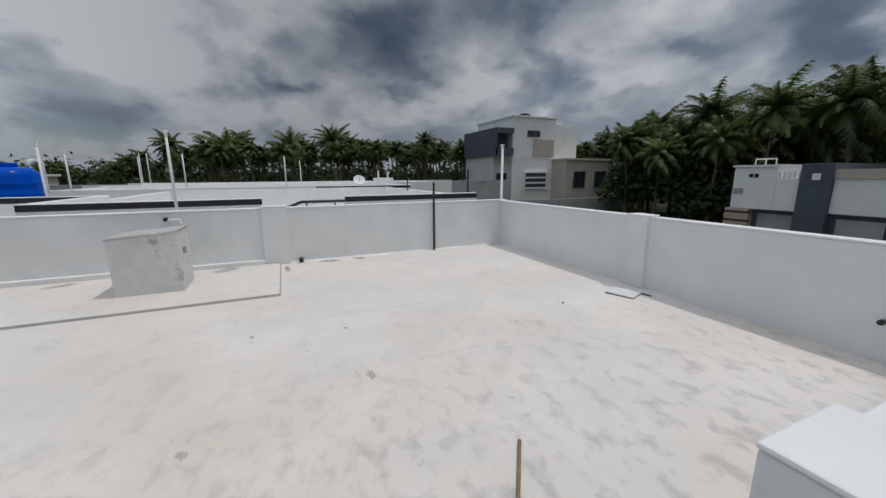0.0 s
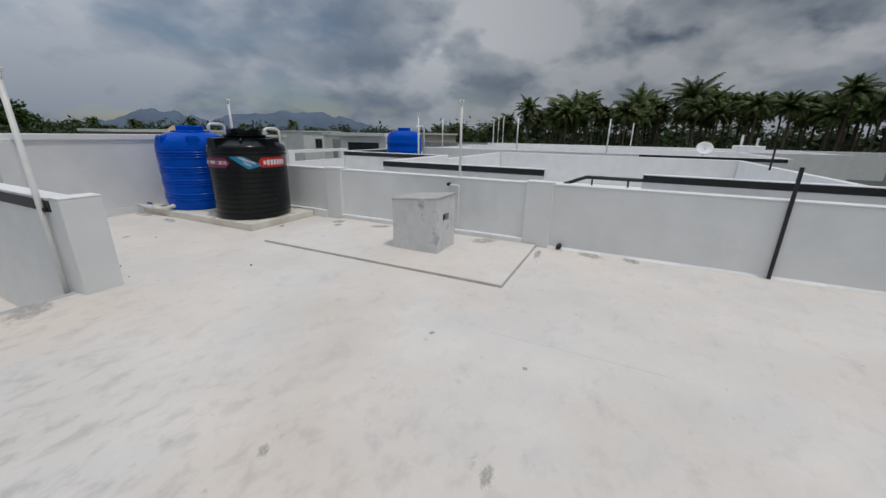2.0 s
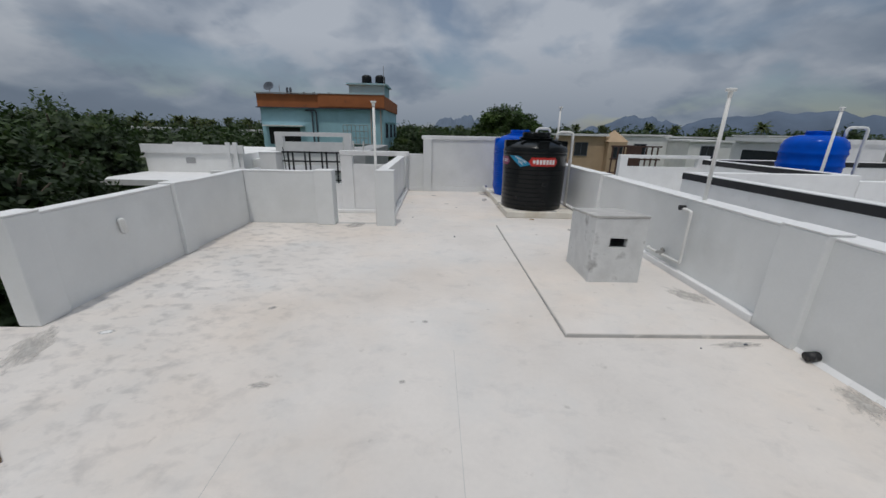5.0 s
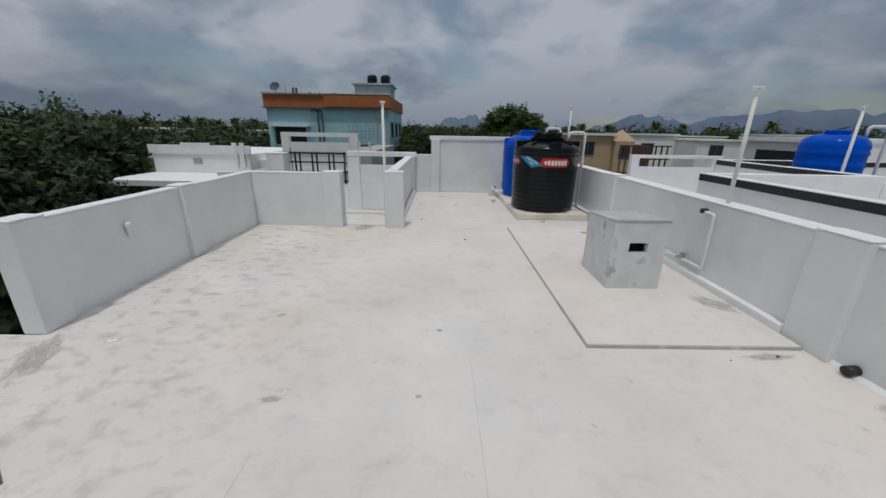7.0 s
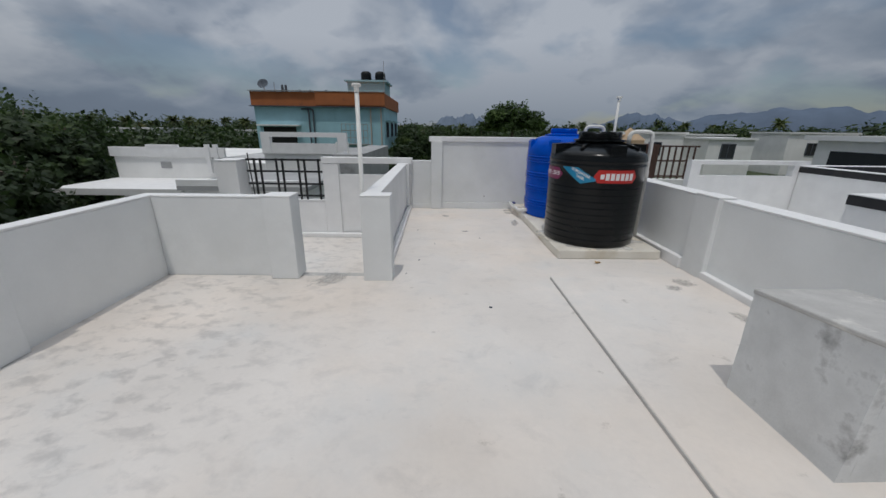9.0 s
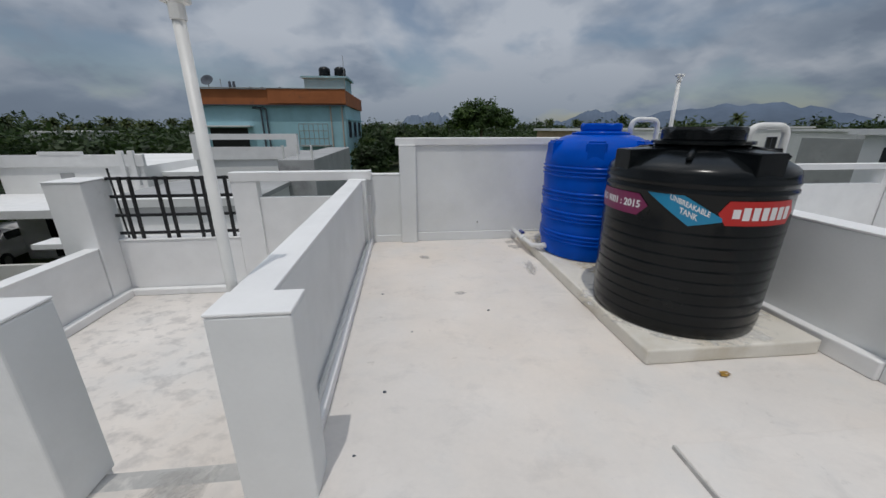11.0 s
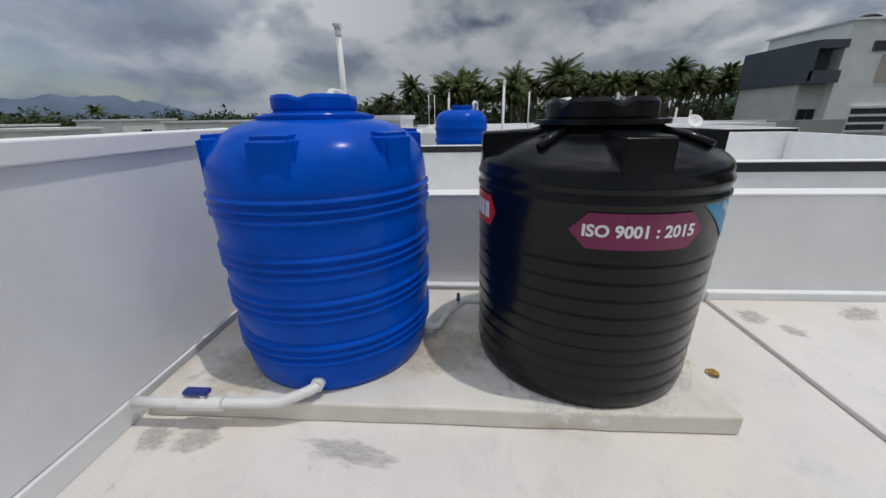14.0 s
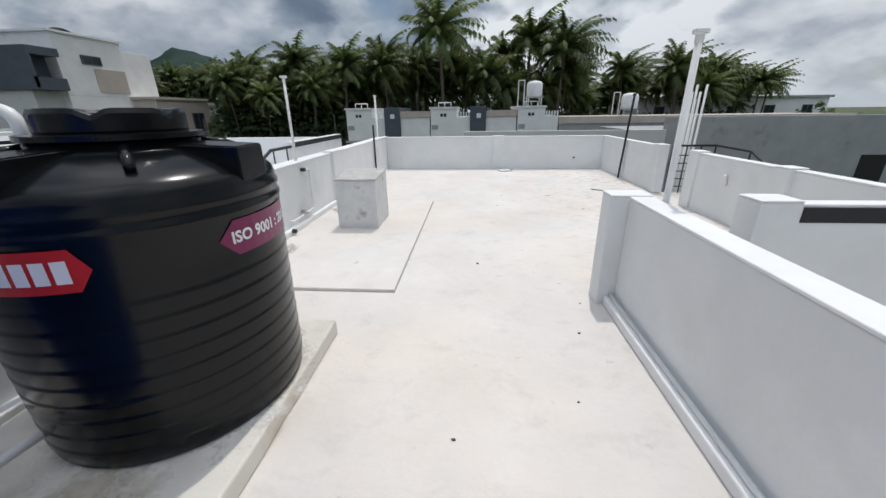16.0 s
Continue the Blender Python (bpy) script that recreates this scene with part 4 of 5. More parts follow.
patch((-5.48, 0.02), 0.07, 0.03, 0.0005, 51, M_SPLASH, "white paint splash on the roof floor", 30)
patch((-0.86, 4.95), 0.80, 0.62, 0.1185, 40, M_SPLASH, "white paint patch round the black tank's foot")
patch((-0.95, 5.80), 0.48, 0.26, 0.1192, 43, M_OCHRE, "ochre water stain on the plinth between the tanks")
patch((-1.15, 6.9), 0.34, 0.44, 0.1192, 46, M_OCHRE, "ochre water stain on the plinth behind the blue tank")
# day joints left by the trowel in the roof coating
structure("trim_joint", boxes((-2.702, -2.698, -1.5, -0.2, 0.0, 0.0012), (-3.903, -3.900, -1.6, -1.0, 0.0, 0.0010)), M_SMEAR_LINE, "thin grey day joint in the roof coating", "joint")


# ---- neighbouring roofs across the east wall ----
def neighbour_block(name, label, walls, bands=(), body=None, mat=M_FACADE, category="house"):
    ob = thing(name, label, category, (0, 0, G))
    if body:
        part("body", boxes(*[(a, b, c, d, e - G, f - G) for a, b, c, d, e, f in body]), mat, ob)
    for d in walls:
        w_ = part("wall", boxes((d[0], d[1], d[2], d[3], d[4] - G, d[5] - G), bevel=0.01), M_TOP if mat is M_FACADE else mat, ob, "white painted parapet")
    for d in bands:
        part("band", boxes((d[0], d[1], d[2], d[3], d[4] - G, d[5] - G)), M_BLACK, ob, "black painted band")
    return ob


near = neighbour_block("house", "white neighbouring house roof with black-banded parapets", [
    (0.16, 0.30, -4.3, 7.6, G, 0.905),
    (1.40, 1.56, 0.25, 3.68, -0.5, 1.0), (4.2, 4.36, 3.69, 7.14, -0.5, 1.0), (1.40, 1.56, -4.4, -1.30, -0.5, 1.0),
    (1.57, 4.36, 3.52, 3.68, -0.5, 1.0), (9.4, 9.6, -4.4, 3.5, -0.5, 0.92), (1.57, 9.38, -4.4, -4.25, -0.5, 0.92),
    (4.4, 9.4, 7.15, 7.3, -0.5, 1.0), (4.37, 9.39, 3.52, 3.68, -0.5, 0.9)],
    [(1.393, 1.3995, 0.25, 3.68, 0.88, 0.985), (1.393, 1.3995, -4.4, -1.30, 0.88, 0.985), (4.193, 4.1995, 3.69, 7.14, 0.87, 0.985), (4.4, 9.4, 7.142, 7.1495, 0.86, 0.985)],
    [(0.301, 9.58, -4.38, 7.28, G, -0.51)])
bf_ = part("beam_frame", boxes((2.0, 2.2, 7.15, 7.3, 2.9, 4.68), (2.2, 4.39, 7.15, 7.3, 4.6, 4.68), (2.2, 4.39, 7.15, 7.3, 2.9, 4.38), (4.1, 4.395, 7.15, 7.3, 4.38, 4.6)), M_TOP, near, "white open beam frame")
part("inner_floor", boxes((1.57, 9.38, -4.24, 3.5, 3.1, 3.5)), M_TOP, near, "white roof floor")
part("headroom", boxes((6.9, 9.3, 7.35, 9.6, 0, 5.05), (6.7, 9.5, 7.31, 9.8, 5.051, 5.17)), M_TOP, near, "white stair head with flat roof")
part("window", boxes((6.88, 6.8995, 7.7, 9.2, 4.2, 4.8)), M_GLASS, near)
part("handrail", tube(bmesh.new(), [(1.45, -1.30, 4.50), (1.45, -0.45, 4.50), (1.45, -0.1, 4.36)], 0.03), M_IRON, near, "black iron handrail")
for y in (-1.1, -0.55):
    part("rail_post", rod(bmesh.new(), (1.45, y, 3.1), (1.45, y, 4.50), 0.015), M_IRON, near)
nt_ = thing("water_tank", "bright blue water tank on the neighbouring roof", "water tank", (5.66, 5.77, 0.32), "far water tanks")
prof = [(0.55, 0.0)]
for z in (0.2, 0.45, 0.7, 0.95):
    prof += [(0.57, z - 0.05), (0.59, z - 0.02), (0.59, z + 0.02), (0.57, z + 0.05)]
prof += [(0.58, 1.08), (0.54, 1.2), (0.45, 1.29), (0.3, 1.33), (0.24, 1.335)]
part("body", lathe(bmesh.new(), prof, 40), M_BLUEP, nt_, "", True)
part("lid", lid_mesh(0.21, 1.336, 0.09, 4, 0.15), M_BLUEP, nt_)
part("stand", boxes((-0.8, 0.8, -0.8, 0.8, -0.83, -0.0005)), M_TOP, nt_, "white plinth")
pipe("fill_pipe", "white pipe bent over the neighbouring tank", [(6.35, 5.4, -0.5), (6.35, 5.4, 1.82), (6.0, 5.5, 1.82), (6.0, 5.5, 1.62)], 0.03, 0.09)

far_ = neighbour_block("house", "row of flat white neighbouring roofs with low parapets", [
    (11.2, 11.4, -6.0, 8.0, -0.5, 0.95), (17.5, 17.7, -10.0, 9.0, -0.5, 0.98), (11.4, 17.5, -6.2, -6.0, -0.5, 0.95), (23.5, 23.7, -14.0, 9.0, -0.5, 1.0), (17.7, 23.5, -10.2, -10.0, -0.5, 0.95), (11.2, 23.7, 8.0, 8.2, -0.5, 0.9)],
    [(11.19, 11.1995, -6.0, -1.5, 0.82, 0.94)], [(11.22, 17.6, -6.1, 8.1, G, -0.1), (17.61, 23.68, -10.1, 8.1, G, -0.1)])
gw_ = neighbour_block("boundary_wall", "long weathered grey boundary wall beyond the roofs", [(29, 29.3, -24, 30, G, 0.85), (29.31, 30.5, -24, 30, G, 0.55), (32.6, 32.9, -58, -24.5, G, -1.8)], (), None, M_GREYR, "wall")

# thin white poles, far aerial and cistern on those roofs
for i, (x, y, z0, z1, hd) in enumerate(((5.1, 4.9, -0.5, 2.15, True), (9.5, 6.2, 0.9, 2.2, True), (11.3, 3.4, 0.95, 2.3, False), (11.3, -0.3, 0.95, 2.25, False), (17.6, 6.6, 0.98, 2.4, True), (17.6, -1.2, 0.98, 2.3, False), (23.6, 8.2, 1.0, 2.9, False), (23.6, 7.8, 1.0, 2.9, False), (0.30, -4.40, G, 2.0, True))):
    lamp_pole((x, y), z0, z1, (0, 0), "thin white pipe pole on a neighbouring roof", hd, 0.03, M_PVC, "white poles on far roofs")
for i, (x, y) in enumerate(((5.2, -3.9), (1.47, -4.2))):
    ob = thing("steel_pole", "thin dark steel pole on the neighbouring roof", "pole", (x, y, 0.92 if i == 0 else 1.0), "black poles")
    part("shaft", rod(bmesh.new(), (0, 0, 0), (0, 0, 0.55), 0.02, 0.02, 8), M_IRON, ob)
ds_scale = 0.7
ds = thing("satellite_dish", "white satellite dish on a neighbouring roof", "satellite dish", (14.0, -4.0, -0.1), "dishes")
bm = bmesh.new()
lathe(bm, [(0.02, 0.0), (0.2, 0.03), (0.36, 0.10), (0.45, 0.17), (0.44, 0.175), (0.34, 0.115), (0.19, 0.045), (0.01, 0.02)], 28)
bmesh.ops.rotate(bm, verts=bm.verts, cent=(0, 0, 0), matrix=Matrix.Rotation(-0.9, 3, "Y"))
bmesh.ops.translate(bm, verts=bm.verts, vec=(0, 0, 1.75))
part("reflector", bm, M_TOP, ds, "", True)
part("mast", rod(bmesh.new(), (0, 0, 0), (0.05, 0, 1.75), 0.03), M_STEEL, ds)
part("arm", rod(bmesh.new(), (0, 0, 1.72), (-0.42, 0, 1.9), 0.015), M_STEEL, ds)
ds.scale = (ds_scale,) * 3
cs = thing("cistern", "small white box with pipes on a far roof", "cistern", (20.5, -7.0, -0.1), "far cisterns")
part("body", boxes((-0.6, 0.6, -0.6, 0.6, 0, 1.35), bevel=0.03), M_TOP, cs)
part("pipe", rod(bmesh.new(), (0.2, 0.3, 1.35), (0.2, 0.3, 1.9), 0.06), M_PVC, cs)
part("pipe", rod(bmesh.new(), (-0.2, -0.3, 1.35), (-0.2, -0.3, 1.75), 0.06), M_PVC, cs)


# ---- far houses ----
def window(parent, d, frame_mat=M_DGREY):
    """A window let into a wall: frame proud, glass behind it. d: x0, x1, y0, y1, z0, z1 of the pane."""
    x0, x1, y0, y1, z0, z1 = d
    w_ = part("window", boxes(d), M_GLASS, parent)
    e = 0.08
    if abs(x1 - x0) < abs(y1 - y0):
        f = [(x0 - 0.05, x1 + 0.05, y0 - e, y0, z0 - e, z1 + e), (x0 - 0.05, x1 + 0.05, y1, y1 + e, z0 - e, z1 + e), (x0 - 0.05, x1 + 0.05, y0, y1, z0 - e, z0), (x0 - 0.05, x1 + 0.05, y0, y1, z1, z1 + e), (x0 - 0.05, x1 + 0.05, (y0 + y1) / 2 - 0.03, (y0 + y1) / 2 + 0.03, z0, z1)]
    else:
        f = [(x0 - e, x0, y0 - 0.05, y1 + 0.05, z0 - e, z1 + e), (x1, x1 + e, y0 - 0.05, y1 + 0.05, z0 - e, z1 + e), (x0, x1, y0 - 0.05, y1 + 0.05, z0 - e, z0), (x0, x1, y0 - 0.05, y1 + 0.05, z1, z1 + e), ((x0 + x1) / 2 - 0.03, (x0 + x1) / 2 + 0.03, y0 - 0.05, y1 + 0.05, z0, z1)]
    part("frame", boxes(*f), frame_mat, w_)


# modern three-storey house
hb = thing("house", "modern white, taupe and slate-grey house among the palms", "house", (38.0, -33.0, G))
part("wall", boxes((0, 12, -12.4, 2.9, 0, 7.2), bevel=0.03), M_FACADE, hb, "white rendered lower block")
part("wall", boxes((0.0, 10, -4.6, 2.9, 7.201, 12.9), bevel=0.03), M_FACADE, hb, "white rendered tower")
part("wall", boxes((0.6, 11, -9.2, -4.601, 7.201, 12.3), bevel=0.03), M_FACADE, hb, "white rendered rear tower")
part("roof", boxes((-0.2, 10.2, -4.7, 3.1, 12.901, 13.1)), M_TOP, hb)
part("wall", boxes((0.6, 9, 2.901, 5.6, 0, 7.6), bevel=0.03), M_PALE, hb, "pale grey rendered wing")
part("balcony", boxes((-0.6, 9, 3.11, 5.9, 7.601, 7.8), (-0.6, -0.45, 3.11, 5.9, 7.801, 8.7), (-0.6, 9, 3.11, 5.9, 10.6, 11.3), (-0.6, 9, 5.7, 5.9, 7.8, 10.6), (1.0, 9, 3.11, 5.69, 7.801, 10.599)), M_DGREY, hb, "slate-grey balcony box")
part("wall", boxes((-3.0, -0.001, -13.2, -4.2, 0, 7.0), bevel=0.03), M_BROWN, hb, "taupe rendered block")
part("roof", boxes((-3.2, -0.001, -13.25, -4.0, 7.001, 7.3)), M_BROWN, hb)
part("wall", boxes((-2.4, 6, -17.4, -13.3, 0, 6.4), bevel=0.03), M_FACADE, hb, "white side wing")
part("parapet", boxes((-2.7, 6, -17.6, -13.28, 6.401, 6.85)), M_TOP, hb)
part("wall_panel", boxes((-0.05, -0.001, -4.3, -0.6, 7.6, 10.0)), M_BROWN, hb, "taupe panel")
for y in (-6.7, -10.7):
    window(hb, (-3.06, -3.0, y - 1.0, y + 1.0, 3.2, 5.4))
window(hb, (-0.06, -0.001, -1.6, 0.4, 10.4, 11.1))
window(hb, (0.54, 0.6, 3.5, 5.0, 2.5, 5.2))
for i in range(4):
    part("louvre", boxes((-0.35, -0.03, -3.2, 0.6, 3.0 + i * 0.75, 3.22 + i * 0.75)), M_TOP, hb, "white louvre blade")
# dark sheet behind the blades paints the shade of a recess
part("louvre_back", boxes((-0.025, -0.001, -3.1, 0.5, 3.1, 5.4)), M_DGREY, hb, "sheet painted dark for a shaded recess")
part("tank", lathe(bmesh.new(), [(0.9, 13.11), (0.9, 13.7), (0.5, 13.9)], 20, 3, -1), M_BLACKP, hb)

# row of low houses beyond the rear wall
for i, x in enumerate((9.7, 1.5, -6.7)):
    rh = thing("house", "low white row house with slate-blue panel and rooftop pickets", "house", (x, -30.0, G), "rear row houses")
    part("wall", boxes((-2.5, 0, -7, 0, 2.6, 5.45), bevel=0.03), M_FACADE, rh, "white rendered front")
    part("roof", boxes((-2.6, 0.1, -7, 0.1, 5.4505, 5.6)), M_TOP, rh)
    part("wall", boxes((-3.75, -2.501, -7, -0.05, 2.6, 4.7), bevel=0.03), M_FACADE, rh, "white rendered terrace wall")
    for k in range(5):
        part("picket", boxes((-3.7 + k * 0.25, -3.58 + k * 0.25, -0.15, -0.05, 4.701, 5.15)), M_TOP, rh)
    if i < 2:
        part("wall", boxes((-5.25, -3.751, -7, 0.15, 0, 5.6), bevel=0.03), M_DGREY, rh, "slate-blue rendered panel")
        part("wall", boxes((-8.1, -5.251, -7, -0.2, 2.6, 4.7), bevel=0.03), M_FACADE, rh, "white rendered bay")
        part("coping", boxes((-8.15, -5.252, -7, -0.1, 4.7005, 5.25)), M_BROWN, rh, "taupe coping")
    part("wall", boxes((-8.1 if i < 2 else -3.75, 0, -7, -0.5, 0, 2.599)), M_DGREY, rh, "dark recessed ground floor")
    pier_ = part("pier", boxes((-1.2, 0.3, -0.499, 0.0, 0, 2.59)), M_BROWN, rh, "brown banded pier")
    for k in range(8):
        part("band", boxes((-1.22, 0.32, -0.2, 0.03, 0.15 + k * 0.3, 0.32 + k * 0.3)), M_MAROON if k % 2 else M_TAN, pier_)
    for x0 in (-3.6, -7.6)[:2 if i < 2 else 1]:
        part("shutter", boxes((x0, x0 + 2.0, -0.499, -0.42, 0, 2.3)), M_GREYR, rh, "grey roller shutter")
    for k in range(2):
        part("vent", boxes((-1.5 + k * 0.32, -1.26 + k * 0.32, 0.001, 0.03, 4.75, 5.0)), M_DARKHOLE, rh, "square vent painted dark for the shade inside")
    part("vent", boxes((-0.7, -0.1, 0.001, 0.05, 3.6, 4.0)), M_GREYR, rh, "grey louvred vent")
    if i < 2:
        part("lamp", boxes((-4.75, -4.35, 0.151, 0.2, 4.6, 5.0), bevel=0.02), M_TOP, rh, "white wall lamp")
    for k in range(3):
        part("rooftop_rail", rod(bmesh.new(), (-1.9 + k * 0.6, -1, 5.6), (-1.9 + k * 0.6, -1, 6.0), 0.04), M_PVC, rh)
    part("rooftop_rail", rod(bmesh.new(), (-1.9, -1, 6.0), (-0.7, -1, 6.0), 0.04), M_PVC, rh)
    if i:
        wt = thing("water_tank", "white cylindrical water tank on a steel stand on a row house", "water tank", (-8.3 - 8.9 * (i - 1), -31.5, G + 5.6 - 1.2 * (i - 1)), "far water tanks")
        part("body", lathe(bmesh.new(), [(0.70, 0.8), (0.73, 0.9), (0.73, 1.9), (0.6, 2.1), (0.2, 2.2)], 24), M_TOP, wt, "", True)
        for dx, dy in ((-0.6, -0.6), (0.6, -0.6), (-0.6, 0.6), (0.6, 0.6)):
            part("leg", rod(bmesh.new(), (dx, dy, -0.4), (dx, dy, 0.72), 0.05), M_PVC, wt)
        part("deck", boxes((-0.8, 0.8, -0.8, 0.8, 0.72, 0.799)), M_GREYR, wt)
        part("frame", rod(rod(rod(bmesh.new(), (0.95, 0, -0.4), (0.95, 0, 2.3), 0.05), (1.5, 0, -0.4), (1.5, 0, 2.3), 0.05), (0.95, 0, 2.25), (1.5, 0, 2.25), 0.04), M_PVC, wt)
lowrow = thing("house", "low flat weathered house roofs with grey parapet", "house", (-20, -30, G), "rear row houses")
part("wall", boxes((-16, 9.45, -8, -0.1, 0, 4.0), bevel=0.03), M_GREYR, lowrow, "grey weathered wall")
part("parapet", boxes((-16, 9.5, -8.1, 0, 4.001, 4.6)), M_BROWN, lowrow)

# grey unfinished wall and far white building to the south-west
sw = neighbour_block("boundary_wall", "long grey unrendered cement wall behind the stair", [(-45, -13.6, -16.7, -16.2, G, 1.12)], (), [(-45, -13.6, -28, -16.71, G, 0.2)], M_GREYR, "wall")
part("low_wall", boxes((-13.59, -2.0, -16.5, -16.2, 0, 0.45 - G), bevel=0.01), M_PALE, sw, "pale weathered low wall")
part("window", boxes((-25.8, -24.4, -16.199, -16.15, 1.0, 2.6)), M_DARKHOLE, sw)
fw = thing("house", "long low white building with a stair head in the distance", "house", (-38, -52, G))
part("wall", boxes((-14, 14, -6, 0, 0, 6.4), bevel=0.04), M_FACADE, fw)
part("roof", boxes((-14.3, 14.3, -6.3, 0.3, 6.401, 6.7)), M_GREYR, fw)
part("stair_head", boxes((2, 5, -4, -0.5, 6.701, 8.2)), M_FACADE, fw)
for k in range(5):
    window(fw, (-12 + k * 5, -10.8 + k * 5, 0.001, 0.05, 4.2, 5.4))

# pipes bundled outside the stair
pb = thing("pipe_bundle", "bundle of white plastic pipes standing beyond the stair", "pipes", (-7.04, -1.6, G))
for k in range(5):
    part("tube", rod(bmesh.new(), (0.055 * k, -0.03 * (k % 2), 0), (0.055 * k + 0.03 * (k % 3), 0.05 - 0.03 * (k % 2), 5.6 - 0.13 * (k % 3)), 0.022, 0.022, 8), M_PVC, pb, "", True)

# ---- houses beyond the balcony ----
wb = thing("house", "white neighbouring house with an open beam frame", "house", (-10.0, 19.2, G))
part("wall", boxes((-2.0, 2.3, 0, 6, 0, 3.9), bevel=0.02), M_FACADE, wb)
part("frame", boxes((-2.0, -1.55, -0.15, 0.15, 3.9005, 4.72), (1.85, 2.3, -0.15, 0.15, 3.9005, 4.72), (-2.0, 2.3, -0.15, 0.15, 4.7205, 4.95), (-1.549, 1.849, -0.1, 0.1, 3.9005, 4.42)), M_TOP, wb, "white beam frame with a slot")
part("roof", boxes((-1.9, 2.2, 0.2, 5.9, 3.9005, 3.94)), M_GREYR, wb, "weathered grey roof slab")
part("wall", boxes((2.31, 3.6, -3, 6, 0, 4.1), bevel=0.02), M_GREYR, wb, "grey side wall")
part("step_wall", boxes((-3.6, -2.001, 0, 6, 0, 3.4)), M_FACADE, wb)
for k in range(3):
    part("rail_post", rod(bmesh.new(), (2.5 + k * 0.5, -2.8, 4.1), (2.5 + k * 0.5, -2.8, 4.6), 0.04), M_PVC, wb)
cb = thing("house", "white house with a flat canopy over the porch", "house", (-16.2, 18.2, G))
part("wall", boxes((-2.6, 2.7, 0, 8, 0, 3.75), bevel=0.02), M_FACADE, cb)
part("parapet", boxes((-2.7, 2.8, -0.1, 0.05, 3.7505, 4.2), (-0.9, 0.6, -0.12, 0.05, 4.2005, 4.32), (1.9, 2.1, -0.14, 0.0, 3.0, 4.35), (2.3, 2.5, -0.14, 0.0, 3.0, 4.35)), M_TOP, cb, "white stepped parapet")
part("canopy", boxes((-2.7, 2.8, -3.6, -0.001, 2.55, 2.72), bevel=0.02), M_TOP, cb, "flat white canopy slab")
part("canopy_edge", boxes((-2.75, 2.85, -3.66, -3.601, 2.50, 2.76)), M_TOP, cb)
for x in (-2.4, 2.4):
    part("column", boxes((x - 0.15, x + 0.15, -3.5, -3.2, 0, 2.549), bevel=0.01), M_FACADE, cb)
part("vent", boxes((-0.4, 0.1, -0.03, -0.001, 3.2, 3.5)), M_GREYR, cb, "grey square vent")
part("porch_wall", boxes((-2.2, 2.25, -3.4, -3.25, 0, 0.9)), M_FACADE, cb)
part("doorway", boxes((-1.5, 1.5, -0.02, -0.001, 0.1, 2.3)), M_DARKHOLE, cb, "doorway sheet painted dark for the shade inside")
mh = thing("house", "white neighbouring house partly hidden behind the grille", "house", (-9.2, 11.8, G))
part("wall", boxes((-2.2, 1.8, 0, 5, 0, 3.2), bevel=0.02), M_FACADE, mh)
part("sunshade", boxes((-2.6, 2.2, -0.6, -0.001, 2.5, 2.62)), M_TOP, mh, "white sunshade slab")
for k in range(2):
    window(mh, (-1.6 + k * 1.9, -0.4 + k * 1.9, -0.04, -0.001, 1.1, 2.3))
part("roof", boxes((-2.3, 1.9, -0.1, 5, 3.2005, 3.34)), M_GREYR, mh, "weathered grey roof slab")
part("parapet", boxes((-2.3, 1.9, -0.1, 0.05, 3.3405, 3.55), bevel=0.01), M_TOP, mh, "low white parapet")


def car(at, turn):
    ob = thing("car", "small white hatchback parked beside the porch", "car", (*at, G))
    ob.rotation_euler = (0, 0, radians(turn))
    bm = bmesh.new()
    side_ = [(-1.9, 0.3), (-1.92, 0.75), (-1.75, 0.92), (-1.1, 0.98), (-0.55, 1.42), (0.75, 1.45), (1.45, 1.0), (1.9, 0.9), (1.95, 0.4), (1.85, 0.28)]
    l = [bm.verts.new((x, -0.8 + (0.1 if z > 1.2 else 0), z)) for x, z in side_]
    r = [bm.verts.new((x, 0.8 - (0.1 if z > 1.2 else 0), z)) for x, z in side_]
    bm.faces.new(l)
    bm.faces.new(list(reversed(r)))
    for i in range(len(l)):
        j = (i + 1) % len(l)
        bm.faces.new((l[i], r[i], r[j], l[j]))
    bmesh.ops.bevel(bm, geom=list(bm.edges), offset=0.05, segments=2, affect="EDGES")
    part("body", bm, M_CAR, ob, "", True)
    for s_ in (-1, 1):
        part("side_window", boxes((-0.85, 0.95, s_ * 0.765 - 0.02, s_ * 0.765 + 0.02, 1.02, 1.34)), M_GLASS, ob)
    bm = bmesh.new()
    vs = [bm.verts.new(p) for p in ((-1.06, -0.66, 1.02), (-1.06, 0.66, 1.02), (-0.62, 0.6, 1.40), (-0.62, -0.6, 1.40))]
    bm.faces.new(vs)
    bmesh.ops.translate(bm, verts=bm.verts, vec=(-0.04, 0, 0.02))
    part("windscreen", bm, M_GLASS, ob)
    for x in (-1.2, 1.2):
        for s_ in (-1, 1):
            wheel = part("wheel", rod(bmesh.new(), (x, s_ * 0.66, 0.3), (x, s_ * 0.84, 0.3), 0.3, 0.3, 20), M_TYRE, ob)
            part("rim", rod(bmesh.new(), (x, s_ * 0.80, 0.3), (x, s_ * 0.845, 0.3), 0.18, 0.18, 16), M_STEEL, wheel)
    for s_ in (-1, 1):
        part("headlight", boxes((-1.95, -1.86, s_ * 0.6 - 0.12, s_ * 0.6 + 0.12, 0.66, 0.8), bevel=0.02), M_GLASS, ob)
    return ob


car((-19.6, 18.2), 100)

